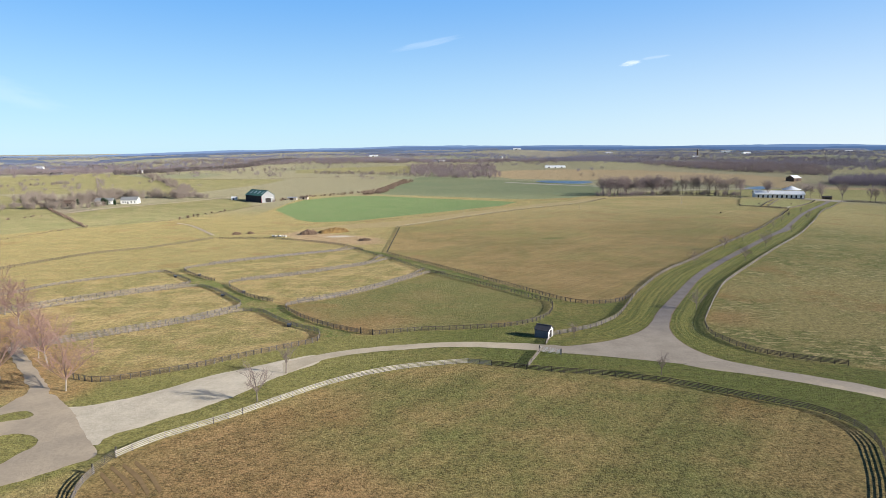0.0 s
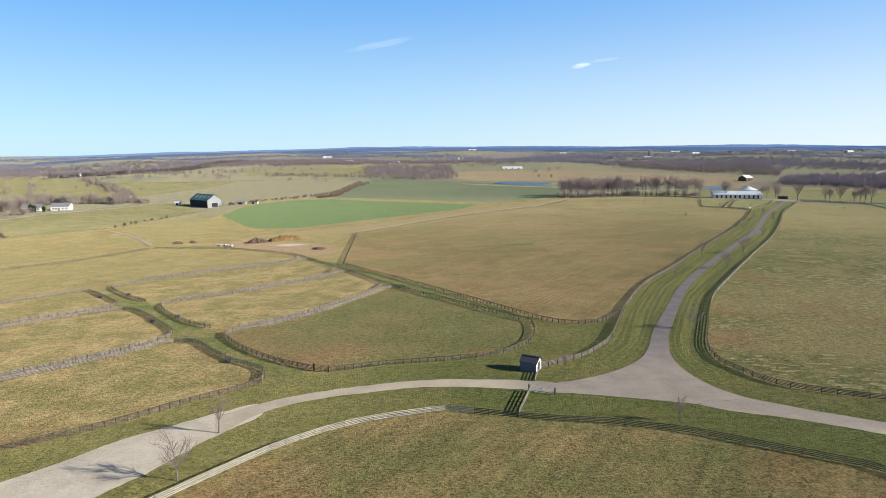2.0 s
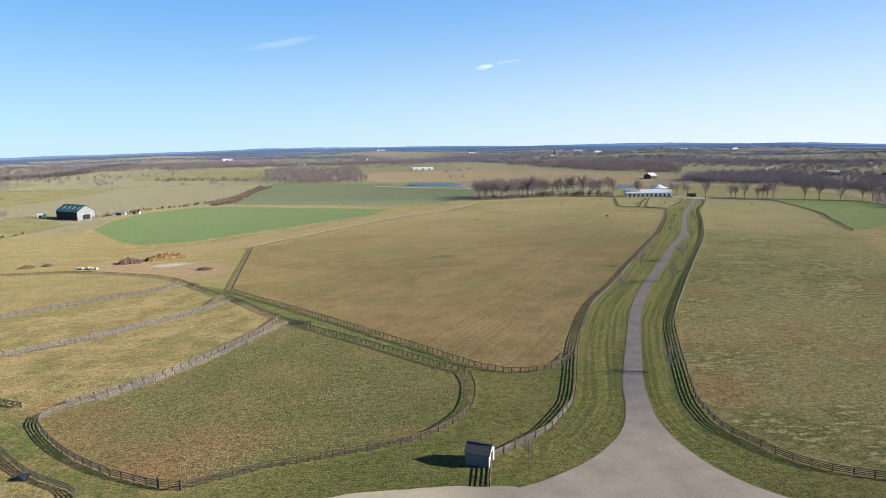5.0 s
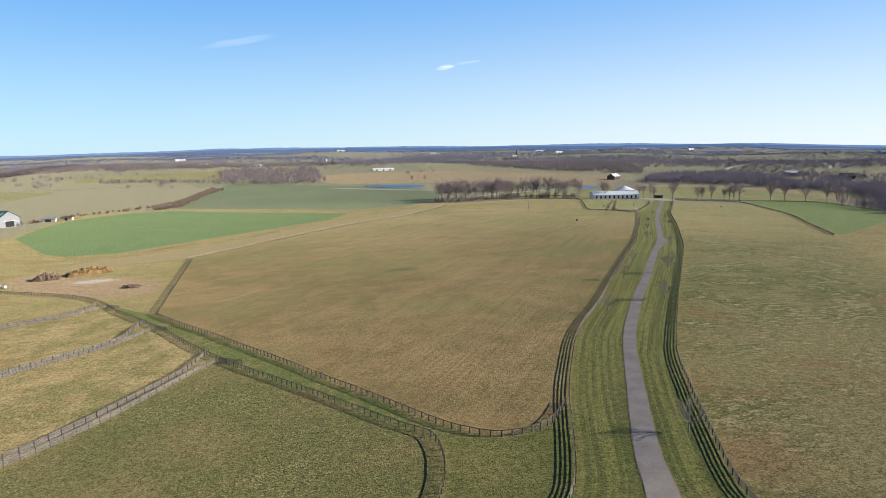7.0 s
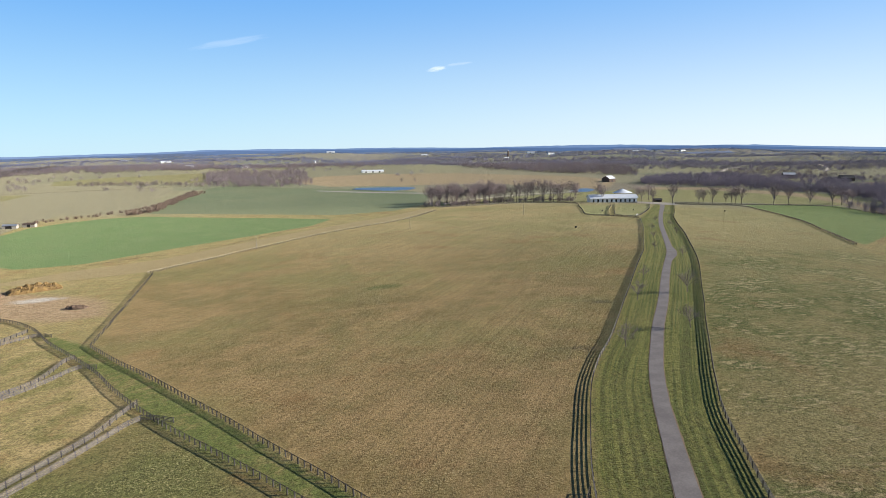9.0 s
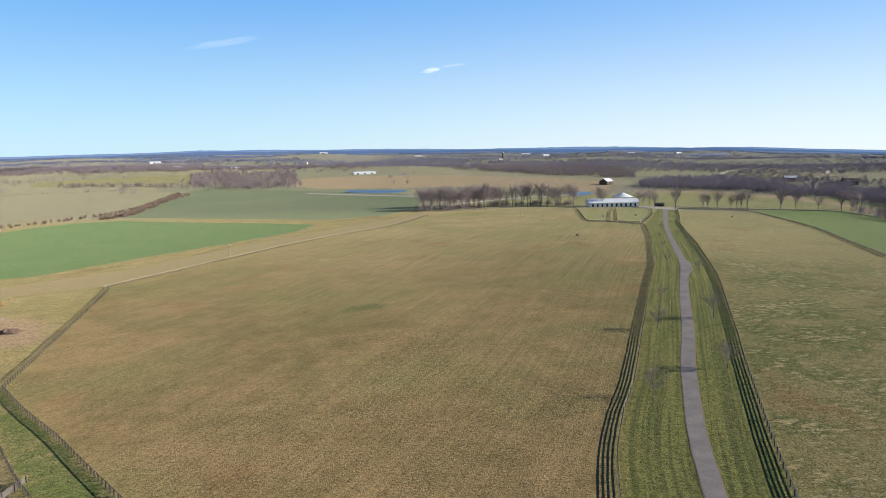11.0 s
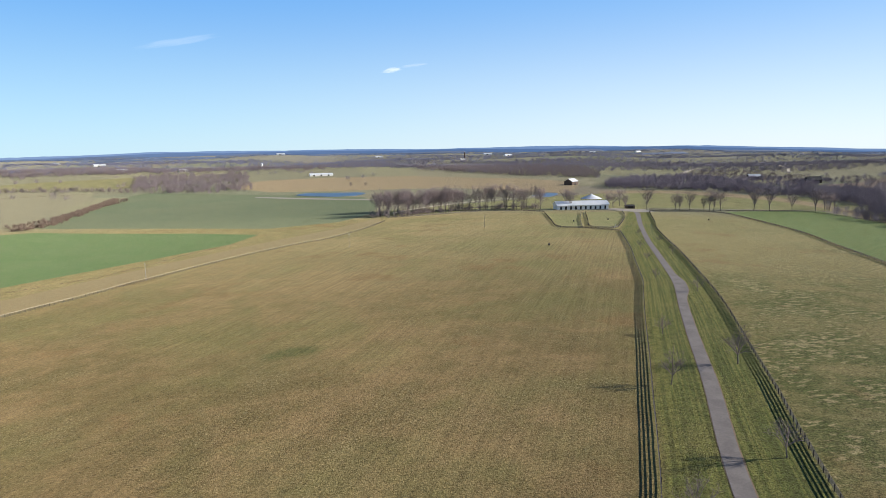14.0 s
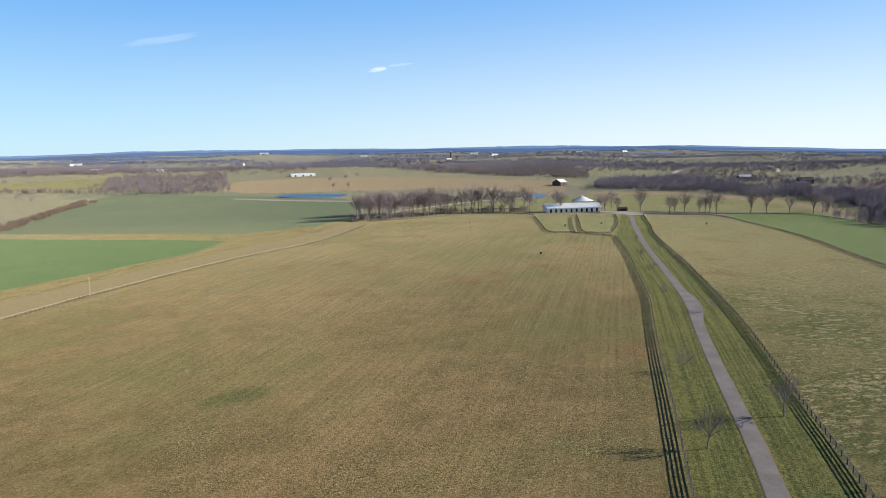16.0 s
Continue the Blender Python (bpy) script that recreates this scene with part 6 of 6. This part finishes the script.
# small things round the fields
def gate(x, y, turn, length, label, bars=5, mat=M_STEEL):
    ob = thing("field_gate", label, "gate", x, y, turn)
    for k in range(bars):
        z = 0.25 + k * 1.0 / (bars - 1)
        part("bar", Shape().tube((0, 0, z), (length, 0, z), 0.03, 0.03, 6), mat, ob)
    for q in (0.0, length / 2, length):
        part("upright", Shape().tube((q, 0, 0.05), (q, 0, 1.3), 0.032, 0.032, 6), mat, ob)
    for q in (-0.15, length + 0.15):
        part("gate_post", Shape().box(q - 0.09, -0.09, -0.3, q + 0.09, 0.09, 1.5), M_POST, ob)
    return ob


def spanning(a, b, label, mat=M_STEEL):
    d = math.hypot(b[0] - a[0], b[1] - a[1])
    return gate(a[0], a[1], math.degrees(math.atan2(b[1] - a[1], b[0] - a[0])), d, label, 5, mat)


spanning(ROAD_STUB[0], (ROAD_STUB[0][0] + 4.0, ROAD_STUB[0][1] - 2.1), "pale painted farm gate standing open beside the road", M_WHITE)
spanning(NEAR_FIELD[-1], NEAR_FIELD_LONG[0], "dark closed gate into the hayfield", M_POST)
spanning(LANE_SOUTH[-1], PAD_EAST_LEFT[0], "rusty brown gate between paddock fences", M_BROWN)
spanning((281.5, 497), (287, 503), "white gate beside the barn paddock", M_WHITE)


def tub(x, y, turn, label):
    ob = thing("water_trough", label, "trough", x, y, turn, "troughs at the paddock fences")
    part("basin", Shape().tube((0, 0, 0), (0, 0, 0.62), 0.55, 0.62, 14), M_TUB, ob)
    part("rim", Shape().tube((0, 0, 0.60), (0, 0, 0.68), 0.66, 0.66, 14), M_TUB, ob)
    part("water", Shape().tube((0, 0, 0.675), (0, 0, 0.685), 0.56, 0.56, 14), M_WATER, ob)


for x, y in ((-97.4, 238.6), (-72.3, 194.6), (-67.2, 200.0), (-39.8, 151.9), (-105.4, 235.0)):
    tub(x, y, 0, "round dark water trough at a paddock fence")


def utility_pole(x, y, h):
    ob = thing("utility_pole", "tall weathered wooden utility pole in the grass", "pole", x, y, 20, "utility poles along the field")
    part("shaft", Shape().tube((0, 0, -0.5), (0, 0, h), 0.12, 0.08, 8), M_POLE, ob)
    part("cap", Shape().tube((0, 0, h), (0, 0, h + 0.15), 0.12, 0.05, 8), M_STEEL, ob)
    part("insulator", Shape().tube((0.1, 0, h - 0.5), (0.3, 0, h - 0.4), 0.05, 0.07, 8), M_WHITE, ob)


for x, y in ((16, 466), (113, 502), (212, 541)):
    utility_pole(x, y, 7.5)


def heap(name, label, x, y, turn, length, width, height, mat, seed, lumps):
    """A long uneven mound with lumps thrown over it."""
    ob = thing(name, label, "heap", x, y, turn)
    nx, ny = 34, 16
    s = Shape()
    for j in range(ny + 1):
        for i in range(nx + 1):
            u, v = i / nx * 2 - 1, j / ny * 2 - 1
            n = noise.fractal(Vector((u * 3.2 + seed, v * 2.2, seed)), 0.8, 2.0, 4)
            z = max(0.0, (1 - u * u) ** 0.5 * (1 - v * v) ** 0.7 * (1 + 0.75 * n)) * height
            s.v.append((u * length / 2, v * width / 2, z - 0.25))
    s.f = [(j * (nx + 1) + i, j * (nx + 1) + i + 1, (j + 1) * (nx + 1) + i + 1, (j + 1) * (nx + 1) + i) for j in range(ny) for i in range(nx)]
    part("mound", s, mat, ob)
    rr = random.Random(seed)
    t = Shape()
    for n in range(lumps):
        u, v = rr.uniform(-0.95, 0.95), rr.uniform(-0.9, 0.9)
        z = (1 - u * u) ** 0.5 * (1 - v * v) ** 0.7 * height * 0.9
        c = Vector((u * length / 2, v * width / 2, z))
        q = rr.uniform(0.2, 0.65)
        ring = [c + Vector((math.cos(a) * q * rr.uniform(0.6, 1.1), math.sin(a) * q * rr.uniform(0.6, 1.1), -0.15)) for a in (0, 1.26, 2.5, 3.8, 5.0)]
        tip = c + Vector((0, 0, q * 0.8))
        for a, b in zip(ring, ring[1:] + ring[:1]):
            t.face(a, b, tip)
    tagged(part("loose_litter", t, mat, ob), kind="stuff")


heap("manure_heap", "long golden-brown straw manure heap on bare dirt", -72, 399, 22, 20, 9, 2.7, M_STRAW, 3, 160)
heap("brush_heap", "grey-brown rotted heap beside the straw manure", -87, 391, 10, 11, 7, 2.6, M_MUCK, 8, 110)
heap("brush_heap", "low dark brush heap in rough pasture", -46, 354, -15, 8, 4, 1.2, M_MUCK, 12, 50)
heap("brush_heap", "small dark brush heap near the lane", -134, 392, 20, 6, 4, 1.4, M_MUCK, 15, 40)
heap("brush_heap", "dark stump heap near the lane", -126, 395, 0, 4, 3, 1.4, M_MUCK, 19, 30)


def bale(x, y, turn):
    ob = thing("wrapped_bale", "round bale in torn white plastic wrap", "bale", x, y, turn, "wrapped bales by the lane")
    part("roll", Shape().tube((-0.7, 0, 0.62), (0.7, 0, 0.62), 0.66, 0.66, 16), M_WRAP, ob)
    part("straw_end", Shape().tube((0.69, 0, 0.62), (0.74, 0, 0.62), 0.55, 0.5, 16), M_STRAW, ob)


for n, (x, y) in enumerate(((-107, 380), (-105, 379), (-102.6, 378.6), (-100.5, 377.6), (-98.4, 377.2))):
    bale(x, y, n * 31)


def field_tub(x, y, label):
    ob = thing("feed_tub", label, "tub", x, y)
    part("bucket", Shape().tube((0, 0, -0.05), (0, 0, 0.9), 0.42, 0.5, 12), M_TUB, ob)
    part("rim", Shape().tube((0, 0, 0.88), (0, 0, 0.96), 0.54, 0.54, 12), M_TUB, ob)


field_tub(204.5, 447, "lone dark feed tub in the big field")
field_tub(381, 520, "lone dark feed tub in the pasture")
field_tub(283, 545, "dark feed tub in a barn paddock")
field_tub(312, 545, "dark feed tub in the paddock beside the barn")


def build_car():
    ob = thing("parked_car", "white car with red tail lights parked on the yard drive", "car", -70.6, 86.0, 150)
    s = Shape().box(-2.2, -0.88, 0.35, 2.2, 0.88, 0.95, 0.12)
    part("body", s, M_CARPAINT, ob)
    part("cabin", Shape().slab((-1.5, -0.75, 1.5), (0.7, -0.75, 1.5), (0.7, 0.75, 1.5), (-1.5, 0.75, 1.5), 0.06), M_CARPAINT, ob)
    w = Shape()
    for y in (-0.78, 0.78):
        w.face((-1.95, y, 0.94), (1.35, y, 0.94), (0.7, y * 0.96, 1.46), (-1.5, y * 0.96, 1.46))
    w.face((1.35, -0.78, 0.94), (1.35, 0.78, 0.94), (0.7, 0.75, 1.46), (0.7, -0.75, 1.46))
    w.face((-1.95, 0.78, 0.94), (-1.95, -0.78, 0.94), (-1.5, -0.75, 1.46), (-1.5, 0.75, 1.46))
    part("windows", w, M_GLASS, ob)
    for x in (-1.35, 1.35):
        for y in (-0.8, 0.8):
            wheel = part("wheel", Shape().tube((x, y - 0.11, 0.33), (x, y + 0.11, 0.33), 0.33, 0.33, 16), M_TUB, ob)
            part("rim", Shape().tube((x, y - 0.12, 0.33), (x, y + 0.12, 0.33), 0.19, 0.19, 12), M_STEEL, wheel)
    for y in (-0.62, 0.62):
        part("tail_light", Shape().box(-2.24, y - 0.2, 0.62, -2.17, y + 0.2, 0.86), M_TAIL, ob, "red tail light")


build_car()
